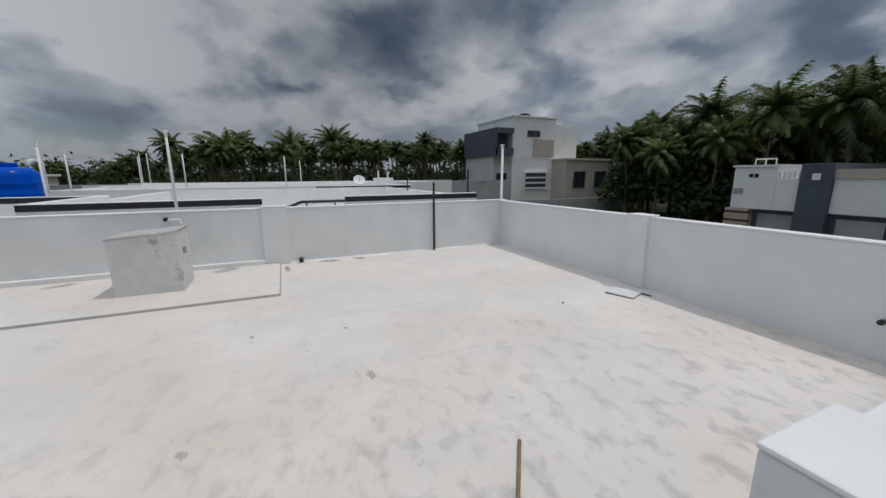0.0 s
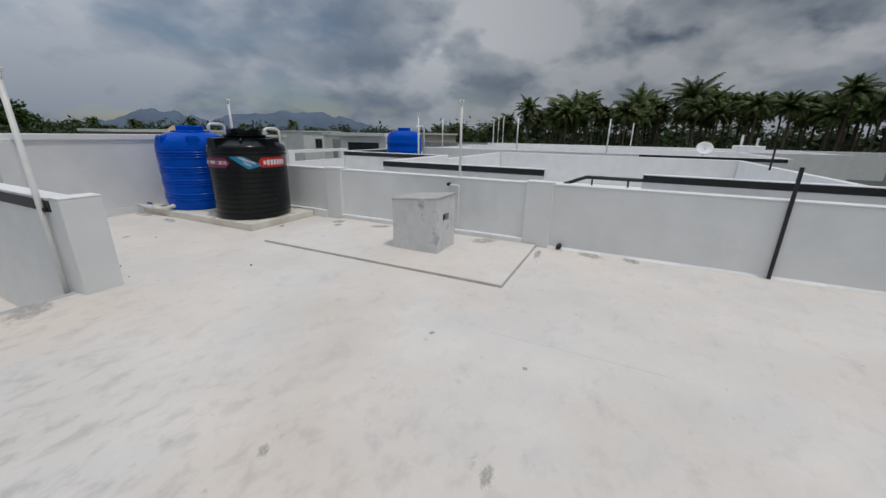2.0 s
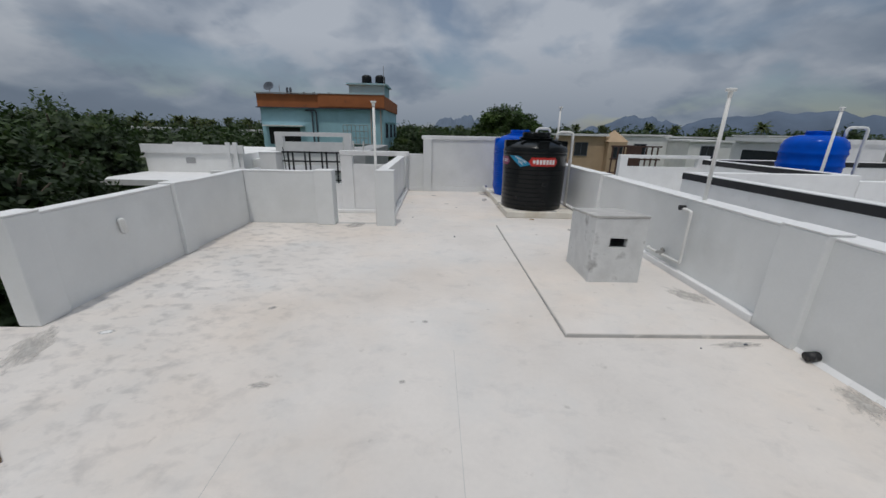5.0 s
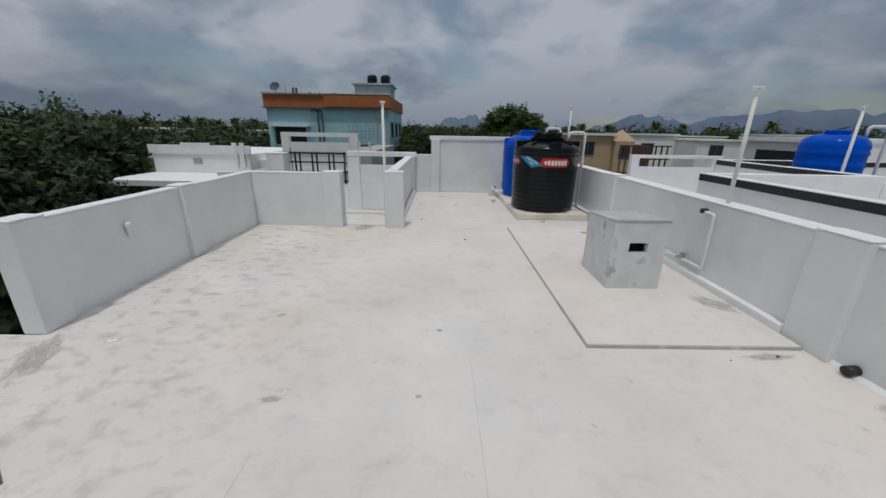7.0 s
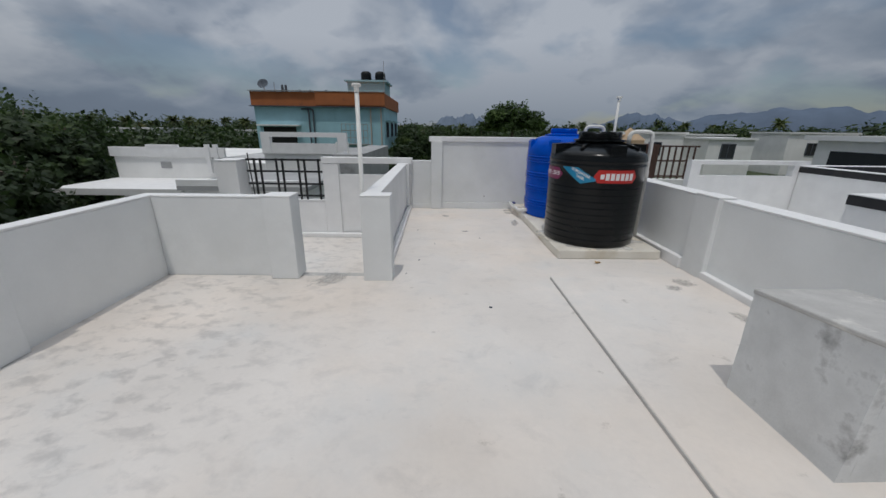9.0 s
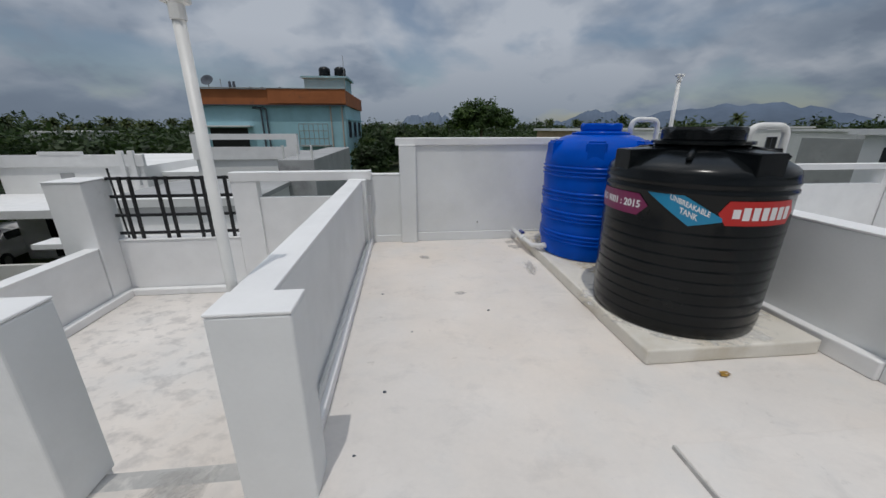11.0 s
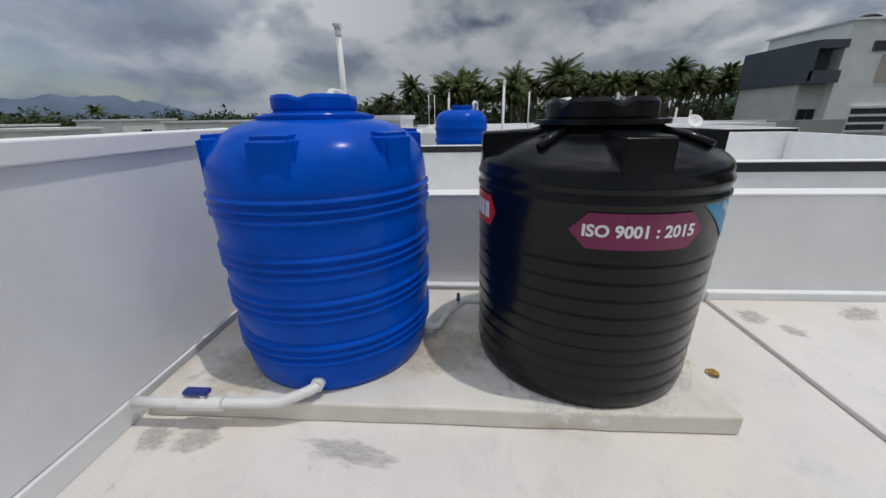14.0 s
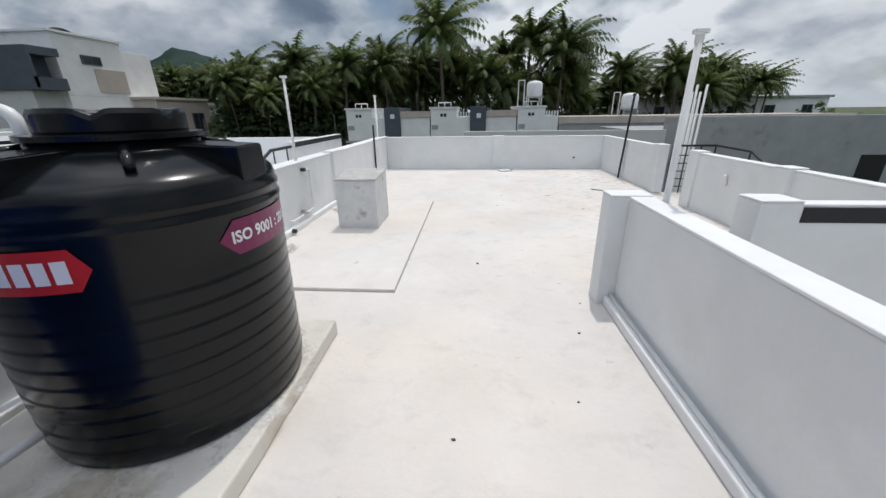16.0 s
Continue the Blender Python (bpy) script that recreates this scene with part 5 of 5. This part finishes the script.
# aqua apartment house
ab = thing("apartment_building", "aqua rendered building with an orange parapet and roof tanks", "building", (-16.9, 45.0, G))
part("wall", boxes((-7.4, 7.5, 0, 15, 0, 7.5), bevel=0.03), M_AQUA, ab, "aqua rendered wall")
part("parapet", boxes((-7.6, 7.7, -0.2, 15.2, 7.501, 9.0), bevel=0.03), M_ORANGE, ab, "stained orange parapet band")
part("parapet", boxes((-0.2, 7.72, -0.42, -0.2005, 7.62, 9.05), bevel=0.02), M_ORANGE, ab, "orange parapet standing slightly forward")
part("ledge", boxes((-7.7, 7.8, -0.5, -0.001, 7.40, 7.4995)), M_DGREY, ab, "slate-grey ledge under the parapet")
part("coping", boxes((-7.7, 7.8, -0.48, 0.1, 9.0505, 9.13)), M_GREYR, ab, "weathered grey coping")
part("stair_head", boxes((2.6, 7.2, 4, 9, 9.001, 10.6)), M_AQUA, ab)
part("stair_head_roof", boxes((2.3, 7.5, 3.7, 9.3, 10.601, 10.8)), M_AQUA, ab)
for x in (4.6, 6.4):
    part("roof_tank", lathe(bmesh.new(), [(0.62, 10.81), (0.66, 11.0), (0.66, 11.8), (0.45, 12.0), (0.3, 12.05)], 24, x, 6.0), M_BLACKP, ab, "black roof tank", True)
part("sunshade", boxes((-7.0, -2.2, -0.9, -0.001, 5.3, 5.45)), M_TOP, ab, "white sunshade slab")
part("window", boxes((-6.6, -2.8, -0.03, -0.001, 3.2, 5.2)), M_DARKHOLE, ab, "balcony opening painted dark for the shade inside")
for x in (-1.1, -0.6):
    part("drain_pipe", tube(bmesh.new(), rounded([(x - 0.8, -0.25, 7.2), (x, -0.25, 7.2), (x, -0.25, 0.0)], 0.3), 0.09, 8), M_DGREY, ab)
for x in (6.0, 7.2):
    part("drain_pipe", rod(bmesh.new(), (x, -0.12, 0), (x, -0.12, 7.4), 0.08), M_BROWN, ab)
cage = part("balcony_cage", boxes((2.6, 5.8, -0.9, -0.001, 3.3, 3.42)), M_GREYR, ab, "grey balcony slab with a cage")
for k in range(7):
    part("bar", rod(bmesh.new(), (2.7 + k * 0.5, -0.85, 3.42), (2.7 + k * 0.5, -0.85, 5.6), 0.035, 0.035, 6), M_STEEL, cage)
for z in (4.1, 4.9, 5.6):
    part("bar", rod(bmesh.new(), (2.7, -0.85, z), (5.7, -0.85, z), 0.035, 0.035, 6), M_STEEL, cage)
for k in range(3):
    window(ab, (7.501, 7.55, 2 + k * 4.5, 3.6 + k * 4.5, 4.2, 5.8))
    part("sunshade", boxes((7.501, 8.1, 1.7 + k * 4.5, 3.9 + k * 4.5, 6.0, 6.12)), M_AQUA, ab)
bm = lathe(bmesh.new(), [(0.02, 0.0), (0.4, 0.1), (0.6, 0.25), (0.58, 0.26), (0.38, 0.12), (0.01, 0.03)], 24)
bmesh.ops.rotate(bm, verts=bm.verts, cent=(0, 0, 0), matrix=Matrix.Rotation(1.0, 3, "X"))
bmesh.ops.translate(bm, verts=bm.verts, vec=(-6.4, 1, 9.8))
part("satellite_dish", bm, M_DGREY, ab, "grey dish", True)
part("dish_mast", rod(bmesh.new(), (-6.4, 1, 9.0), (-6.4, 1, 9.8), 0.05), M_STEEL, ab)
for x, z in ((-5.6, 10.2), (7.4, 12.6)):
    part("aerial", rod(bmesh.new(), (x, 2, 9.0), (x, 2, z), 0.03), M_STEEL, ab)
for x in (-4.2, -3.8, -2.2, -1.0, 0.8):
    part("chimney_pipe", rod(bmesh.new(), (x, 0.8, 9.0), (x, 0.8, 9.3 + 0.5 * (x < -3.5)), 0.16, 0.12), M_DGREY, ab)

# tan house with a hipped turret
hh = thing("house", "tan house with a small hipped turret and maroon base", "house", (14.2, 37.0, G))
hh.scale = (0.8, 0.8, 0.88)
part("wall", boxes((-4.0, 1.0, 0, 6, 0, 5.6), bevel=0.03), M_TAN, hh)
part("roof", boxes((-4.4, 1.2, -0.4, 6.2, 5.601, 5.85)), M_TOP, hh)
part("turret", boxes((1.001, 3.4, -1, 2, 0, 5.0)), M_TAN, hh, "tan turret")
bm = bmesh.new()
bmesh.ops.create_cone(bm, cap_ends=True, segments=4, radius1=2.0, radius2=0.05, depth=1.3, matrix=Matrix.Translation((2.2, 0.5, 5.66)) @ Matrix.Rotation(math.pi / 4, 4, "Z"))
part("turret_roof", bm, M_TAN, hh, "hipped tan roof")
part("wall", boxes((3.401, 5.4, -1, 4, 0, 4.6)), M_MAROON, hh, "maroon brick wing")
window(hh, (-3.0, -1.4, -0.04, -0.001, 3.4, 4.8))
window(hh, (1.6, 2.8, -1.04, -1.001, 3.2, 4.4))
fence_ = thing("railing", "dark steel railing on a neighbouring wall", "railing", (6.4, 17.0, G))
for k in range(9):
    part("bar", boxes((k * 0.3, k * 0.3 + 0.06, 0, 0.06, 3.1, 4.6)), M_MAROON, fence_)
for z in (3.2, 3.9, 4.55):
    part("rail", boxes((-0.1, 2.6, -0.03, -0.001, z, z + 0.07)), M_MAROON, fence_)
part("wall", boxes((-0.3, 2.8, -0.2, 0.3, 0, 3.099)), M_FACADE, fence_, "white wall under the railing")
for i, (x, y, wd, z1, mt) in enumerate(((20, 44, 6, 1.4, M_FACADE), (30, 52, 8, 1.2, M_GREYR), (26, 40, 5, 0.9, M_FACADE), (42, 48, 9, 1.6, M_FACADE), (48, 36, 7, 1.1, M_TAN), (34, 30, 8, 1.3, M_FACADE), (-40, 70, 9, 0.8, M_FACADE), (-55, 60, 8, 1.0, M_FACADE), (36, 20, 6, 1.5, M_BROWN))):
    ob = thing("house", "small far flat-roofed house", "house", (x, y, G), "far houses")
    part("wall", boxes((0, wd, 0, 6, 0, z1 - G), bevel=0.03), mt, ob)
    part("roof", boxes((-0.2, wd + 0.2, -0.2, 6.2, z1 - G + 0.001, z1 - G + 0.2)), M_TOP, ob)
    window(ob, (wd * 0.3, wd * 0.3 + 1.4, -0.04, -0.001, 2.6, 4.0))


# ---- trees ----
WIND = Vector((-0.55, 0.15, 0.12))


def frond(bm, base, az, el0, length, rng, mat_droop):
    """One feathered palm leaf: a bent rib with narrow leaflets on both sides."""
    n = 11
    pts = []
    p, el = Vector(base), el0
    step = length / n
    for i in range(n + 1):
        pts.append((p.copy(), el))
        p = p + step * (Vector((math.cos(az) * math.cos(el), math.sin(az) * math.cos(el), math.sin(el))) + WIND * (i / n) ** 1.2)
        el -= mat_droop * (0.5 + i / n) / n
    side_ = Vector((-math.sin(az), math.cos(az), 0))
    for (a, e1), (b, e2) in zip(pts, pts[1:]):
        w_ = 0.05
        vs = [bm.verts.new(a - side_ * w_), bm.verts.new(a + side_ * w_), bm.verts.new(b + side_ * w_ * 0.8), bm.verts.new(b - side_ * w_ * 0.8)]
        bm.faces.new(vs)
    for i in range(1, n + 1):
        a, e1 = pts[i]
        fw_ = Vector((math.cos(az) * math.cos(e1), math.sin(az) * math.cos(e1), math.sin(e1)))
        ll = length * 0.24 * math.sin(math.pi * (0.12 + 0.80 * i / n)) ** 0.8
        for s_ in (-1, 1):
            for sub in (0.0, 0.2, 0.4, 0.6, 0.8):
                o = a - fw_ * step * sub
                d = (side_ * s_ * 0.8 + fw_ * 0.55 + Vector((0, 0, -0.30 - 0.45 * rng.random()))).normalized()
                tip = o + d * ll * (0.8 + 0.35 * rng.random())
                wv = fw_ * 0.08
                v = [bm.verts.new(o - wv), bm.verts.new(o + wv), bm.verts.new(tip)]
                bm.faces.new(v)


def palm(height, seed, label, fronds=36, reach=1.0):
    rng = random.Random(seed)
    ob = thing("palm_tree", label, "palm tree", (0, 0, G), "coconut palms")
    lean = Vector((rng.uniform(-0.7, 0.7), rng.uniform(-0.7, 0.7), 0))
    bm = bmesh.new()
    rings = 9
    prev_ring = None
    for i in range(rings + 1):
        u = i / rings
        c = lean * u * u + Vector((0, 0, height * u))
        r = 0.19 - 0.08 * u + (0.1 * (1 - u) ** 6)
        ring = [bm.verts.new(c + r * Vector((math.cos(k * math.pi / 4), math.sin(k * math.pi / 4), 0))) for k in range(8)]
        if prev_ring:
            for k in range(8):
                bm.faces.new((prev_ring[k], prev_ring[(k + 1) % 8], ring[(k + 1) % 8], ring[k]))
        prev_ring = ring
    bm.faces.new(prev_ring)
    part("trunk", bm, M_TRUNK, ob, "", True)
    bm = bmesh.new()
    top = lean + Vector((0, 0, height))
    wind = rng.uniform(-0.3, 0.3)
    for i in range(fronds):
        az = i * 2.399 + rng.uniform(-0.2, 0.2)
        el = radians(78) - radians(105) * (i / fronds) ** 0.9 + rng.uniform(-0.12, 0.12)
        frond(bm, top, az, el, reach * rng.uniform(3.4, 4.6), rng, rng.uniform(1.1, 1.9))
    part("crown", bm, M_FROND, ob)
    return ob


PALMS = [palm(h, s, "coconut palm with a bare trunk and a windblown crown") for h, s in ((8.6, 1), (10.2, 2), (9.4, 3), (11.4, 4))]
SMALL_PALMS = [palm(h, s, "slender coconut palm with a small windblown crown", 34, 0.58) for h, s in ((9.4, 11), (10.4, 12), (10.0, 13), (11.0, 14))]
for i, p in enumerate(SMALL_PALMS):
    p.location = (58 + 3 * i, 14 - 9 * i, G)
for i, p in enumerate(PALMS):
    p.location = ((54, 6, G), (57, -9, G), (60, -2, G), (3.5, -50, G))[i]
rng = random.Random(21)
spots = []
# grove on the east side, thinning towards the north
for k in range(230):
    u = k / 229
    y = 34 - 118 * u + rng.uniform(-2, 2)
    x = 50 + 22 * rng.random() + (10 if y > 10 else 0)
    s = 0.72 + 0.24 * min(1.0, max(0.0, (34 - y) / 70)) + rng.uniform(-0.09, 0.09)
    if y > 20:
        s *= 0.75
    spots.append((x, y, s * 0.96))
EAST = len(spots)
# grove behind the rear row houses
for k in range(90):
    x = 46 - 88 * (k / 89) + rng.uniform(-1.5, 1.5)
    y = -41 - 16 * rng.random()
    s = (0.98 if -8 < x < 11 else 0.80) + rng.uniform(-0.14, 0.12)
    spots.append((x, y, s))
for x, y, s in ((1.0, -41, 1.34), (-12.5, -41, 1.24), (-9, -43, 1.15), (-3.5, -42, 1.05), (8, -42, 1.0), (17, -40, 0.86), (13, -40, 0.92), (23, -40, 0.82), (-27, -43, 0.95)):
    spots.append((x, y, s))
# the plot of the modern house is clear, with more palms behind it
near_plot = lambda q: 32 < q[0] < 54 and -60 < q[1] < -27
east_spots = [q for q in spots[:EAST] if not near_plot(q)]
spots = [q for q in spots[EAST:] if not near_plot(q)]
for k in range(16):
    spots.append((15 + 16 * k / 15 + rng.uniform(-0.8, 0.8), rng.uniform(-52, -40), rng.uniform(0.80, 1.0)))
for k in range(34):
    spots.append((12 + 46 * k / 33 + rng.uniform(-1, 1), -63 - 10 * rng.random(), rng.uniform(0.85, 1.1)))
def joined_palms(name, label, places):
    """Palms too far to pick apart: many crowns and trunks as two meshes under one object."""
    ob = thing(name, label, "palm grove", (0, 0, 0), "", "stuff")
    for k in range(2):
        cos, starts, loops, base = [], [], [], 0
        for i, (x, y, s, turn) in enumerate(places):
            me = SMALL_PALMS[i % 4].children[k].data
            co = np.empty(len(me.vertices) * 3, dtype=np.float32)
            me.vertices.foreach_get("co", co)
            rot = np.array(Matrix.Rotation(turn, 3, "Z"), dtype=np.float32)
            cos.append(co.reshape(-1, 3) @ rot.T * s + np.array((x, y, G), dtype=np.float32))
            lp = np.empty(len(me.loops), dtype=np.int32)
            me.loops.foreach_get("vertex_index", lp)
            st = np.empty(len(me.polygons), dtype=np.int32)
            me.polygons.foreach_get("loop_start", st)
            starts.append(st + sum(len(q) for q in loops))
            loops.append(lp + base)
            base += len(me.vertices)
        cos, starts, loops = np.concatenate(cos), np.concatenate(starts), np.concatenate(loops)
        me = bpy.data.meshes.new(name)
        me.vertices.add(len(cos))
        me.vertices.foreach_set("co", cos.ravel())
        me.loops.add(len(loops))
        me.loops.foreach_set("vertex_index", loops)
        me.polygons.add(len(starts))
        me.polygons.foreach_set("loop_start", starts)
        me.update(calc_edges=True)
        me.materials.append(SMALL_PALMS[0].children[k].data.materials[0])
        new(SMALL_PALMS[0].children[k].name.split(".")[0] + "s", me).parent = ob
    return ob


far_palms = [(x, y, s, rng.uniform(-0.6, 0.6)) for x, y, s in east_spots if x > 61]
east_spots = [q for q in east_spots if q[0] <= 61]
for i, (x, y, s) in enumerate(east_spots + spots):
    src = (SMALL_PALMS if i < len(east_spots) else PALMS)[i % 4]
    c = copy_thing(src, Matrix.Translation((x, y, G)) @ Matrix.Rotation(rng.uniform(-0.6, 0.6), 4, "Z"))
    c.scale = (s, s, s)


def leaf_cloud(bm, centre, radii, count, size, rng, cut=-0.45):
    """Leaves scattered through the outer shell of an uneven crown."""
    ph = rng.random() * 40
    for _ in range(count):
        d = Vector((rng.gauss(0, 1), rng.gauss(0, 1), rng.gauss(0, 1))).normalized()
        if d.z < cut:
            d.z = -d.z * 0.3
        lump = 0.72 + 0.5 * noise.noise(d * 2.1 + Vector((ph, 0, 0))) + 0.22 * noise.noise(d * 5 + Vector((ph, 9, 0)))
        p = Vector(centre) + Vector((d.x * radii[0], d.y * radii[1], d.z * radii[2])) * lump * rng.uniform(0.72, 1.05)
        u = Vector((rng.gauss(0, 1), rng.gauss(0, 1), rng.gauss(0, 0.6))).normalized()
        v = u.cross(d + Vector((0.1, 0.2, 0.3))).normalized()
        s = size * rng.uniform(0.6, 1.4)
        q = [bm.verts.new(p + u * s), bm.verts.new(p + v * s * 0.55), bm.verts.new(p - u * s), bm.verts.new(p - v * s * 0.55)]
        bm.faces.new(q)


def broad_tree(at, height, radii, seed, mat, label, count=3200, size=0.22, group="broad-leaved trees", skirt=False):
    rng = random.Random(seed)
    ob = thing("tree", label, "tree", (*at, G), group)
    bm = bmesh.new()
    fork = height - radii[2] * 1.1
    rod(bm, (0, 0, 0), (0.1, 0.05, fork), 0.28, 0.2, 9)
    for k in range(6):
        a = k * 1.05 + rng.random()
        rod(bm, (0.1, 0.05, fork - 0.1), (math.cos(a) * radii[0] * 0.6, math.sin(a) * radii[1] * 0.6, fork + radii[2] * rng.uniform(0.5, 1.2)), 0.13, 0.03, 6)
    part("trunk", bm, M_TRUNK, ob)
    bm = bmesh.new()
    leaf_cloud(bm, (0, 0, height - radii[2] * 0.75), radii, count, size, rng)
    for k in range(5):
        a = k * 1.3 + rng.random()
        leaf_cloud(bm, (math.cos(a) * radii[0] * 0.6, math.sin(a) * radii[1] * 0.6, height - radii[2] * rng.uniform(0.5, 1.1)), [r * 0.55 for r in radii], count // 6, size, rng)
    if skirt:
        for k in range(7):
            a = k * 0.9 + rng.random()
            leaf_cloud(bm, (math.cos(a) * radii[0] * 0.55, math.sin(a) * radii[1] * 0.55, height * rng.uniform(0.18, 0.42)), [radii[0] * 0.6, radii[1] * 0.6, height * 0.32], count // 6, size * 1.15, rng)
    part("crown", bm, mat, ob)
    return ob


broad_tree((8.6, 60), 8.9, (5.2, 4.6, 3.4), 11, M_LEAF2, "large bright green broad-leaved tree beyond the end wall", 9000, 0.2)
for i, (x, y, h, r) in enumerate(((-17.0, 6.0, 4.7, 3.2), (-20.0, 10.5, 5.5, 3.4), (-24, 13.5, 6.0, 3.8), (-15.5, 1.5, 4.2, 3.0), (-27, 21, 6.0, 4.2), (-19, 5.5, 5.2, 3.4), (-33, 17, 6.8, 4.6), (-31, 27, 6.0, 4.2), (-23, 17.5, 5.8, 3.6), (-29, 10, 6.6, 4.2))):
    broad_tree((x, y), h, (r, r, r * 0.72), 30 + i, M_LEAF, "dark green leafy tree growing beside the houses", 7000, 0.16, "broad-leaved trees", True)
for i, (x, y, h, r) in enumerate(((-12.6, -0.6, 3.2, 1.9), (-13.2, 2.6, 3.4, 2.0), (-14.2, 5.0, 3.7, 2.1), (-16.0, 8.4, 4.1, 2.2), (-18.2, 12.0, 4.0, 2.2), (-21.0, 14.6, 4.2, 2.2))):
    broad_tree((x, y), h, (r, r, r * 0.8), 60 + i, M_LEAF, "dense dark green bush leafy down to the ground", 3600, 0.14, "bushes beside the houses", True)

for i, (x, y, h, r) in enumerate(((-6.4, 51, 5.2, 2.6), (-3.2, 56, 5.6, 2.8), (-7.0, 62, 6.0, 3.0), (0.5, 53, 5.0, 2.6), (-6.6, 41, 3.6, 2.0))):
    broad_tree((x, y), h, (r, r, r * 0.8), 80 + i, M_LEAF, "dark green leafy tree beside the aqua building", 2600, 0.18, "broad-leaved trees", True)

# far woods along the horizon
rng = random.Random(77)
bm = bmesh.new()
for k in range(400):
    a = radians(20) + radians(165) * (k / 400) + rng.uniform(-0.01, 0.01)
    dist = rng.uniform(85, 150)
    x, y = math.cos(a) * dist, math.sin(a) * dist
    h = rng.uniform(5.0, 6.8) if rng.random() < 0.85 else rng.uniform(6.8, 7.8)
    leaf_cloud(bm, (x, y, G + h * 0.6), (rng.uniform(2.5, 5), rng.uniform(2.5, 5), h * 0.48), 300, 0.40, rng)
for k in range(170):
    x, y = (rng.uniform(-6, 46), rng.uniform(64, 84)) if k < 90 else (rng.uniform(-75, -26), rng.uniform(44, 70))
    h = rng.uniform(4.2, 6.0)
    leaf_cloud(bm, (x, y, G + h * 0.5), (rng.uniform(2, 3.6), rng.uniform(2, 3.6), h * 0.55), 200, 0.34, rng)
tagged(part("far_woods", bm, M_LEAF), "dark green line of far trees along the horizon", "woods", "", "stuff")
bm = bmesh.new()
for k in range(260):
    if k < 150:
        x, y = rng.uniform(56, 78), rng.uniform(-75, 38)
    else:
        x, y = rng.uniform(-45, 50), rng.uniform(-64, -44)
        if x > 21:
            y -= 18
    leaf_cloud(bm, (x, y, G + 2.6), (rng.uniform(2, 3.6), rng.uniform(2, 3.6), rng.uniform(2.6, 3.8)), 110, 0.40, rng)
for k in range(95):
    x, y = (-45 + 66 * k / 70, rng.uniform(-41, -39)) if k < 70 else (rng.uniform(38, 62), rng.uniform(-64, -60))
    leaf_cloud(bm, (x, y, G + 1.8), (rng.uniform(1.6, 2.4), rng.uniform(1.6, 2.4), rng.uniform(2.2, 3.4)), 130, 0.34, rng)
for k in range(80):
    x, y = (rng.uniform(13, 31), rng.uniform(-58, -40)) if k < 50 else (rng.uniform(22, 60), rng.uniform(-68, -60))
    leaf_cloud(bm, (x, y, G + 3.0), (rng.uniform(2.2, 3.2), rng.uniform(2.2, 3.2), rng.uniform(3.4, 5.0)), 190, 0.36, rng)
tagged(part("undergrowth", bm, M_LEAF), "dense dark undergrowth between the palm trunks", "undergrowth", "", "stuff")
bm = bmesh.new()
for k in range(150):
    if k < 85:
        x, y = rng.uniform(76, 88), 40 - 125 * (k / 85)
    else:
        x, y = 55 - 110 * ((k - 85) / 65), rng.uniform(-74, -64)
    tall = 1.35 if k >= 85 and x > -24 else 1.1
    leaf_cloud(bm, (x, y, G + 4.0 * tall), (3.4, 3.4, tall * rng.uniform(4.2, 5.6)), 190, 0.5, rng)
tagged(part("grove_depth", bm, M_LEAF), "deep dark foliage far inside the palm grove", "woods", "", "stuff")
# small palms standing above the far tree line
for k in range(60):
    a = radians(50 + 88 * k / 59) + rng.uniform(-0.012, 0.012)
    dist = rng.uniform(80, 105)
    far_palms.append((math.cos(a) * dist, math.sin(a) * dist, rng.uniform(0.46, 0.62), rng.random() * 6.28))
joined_palms("far_palms", "far palm crowns standing above the dark tree line", far_palms)
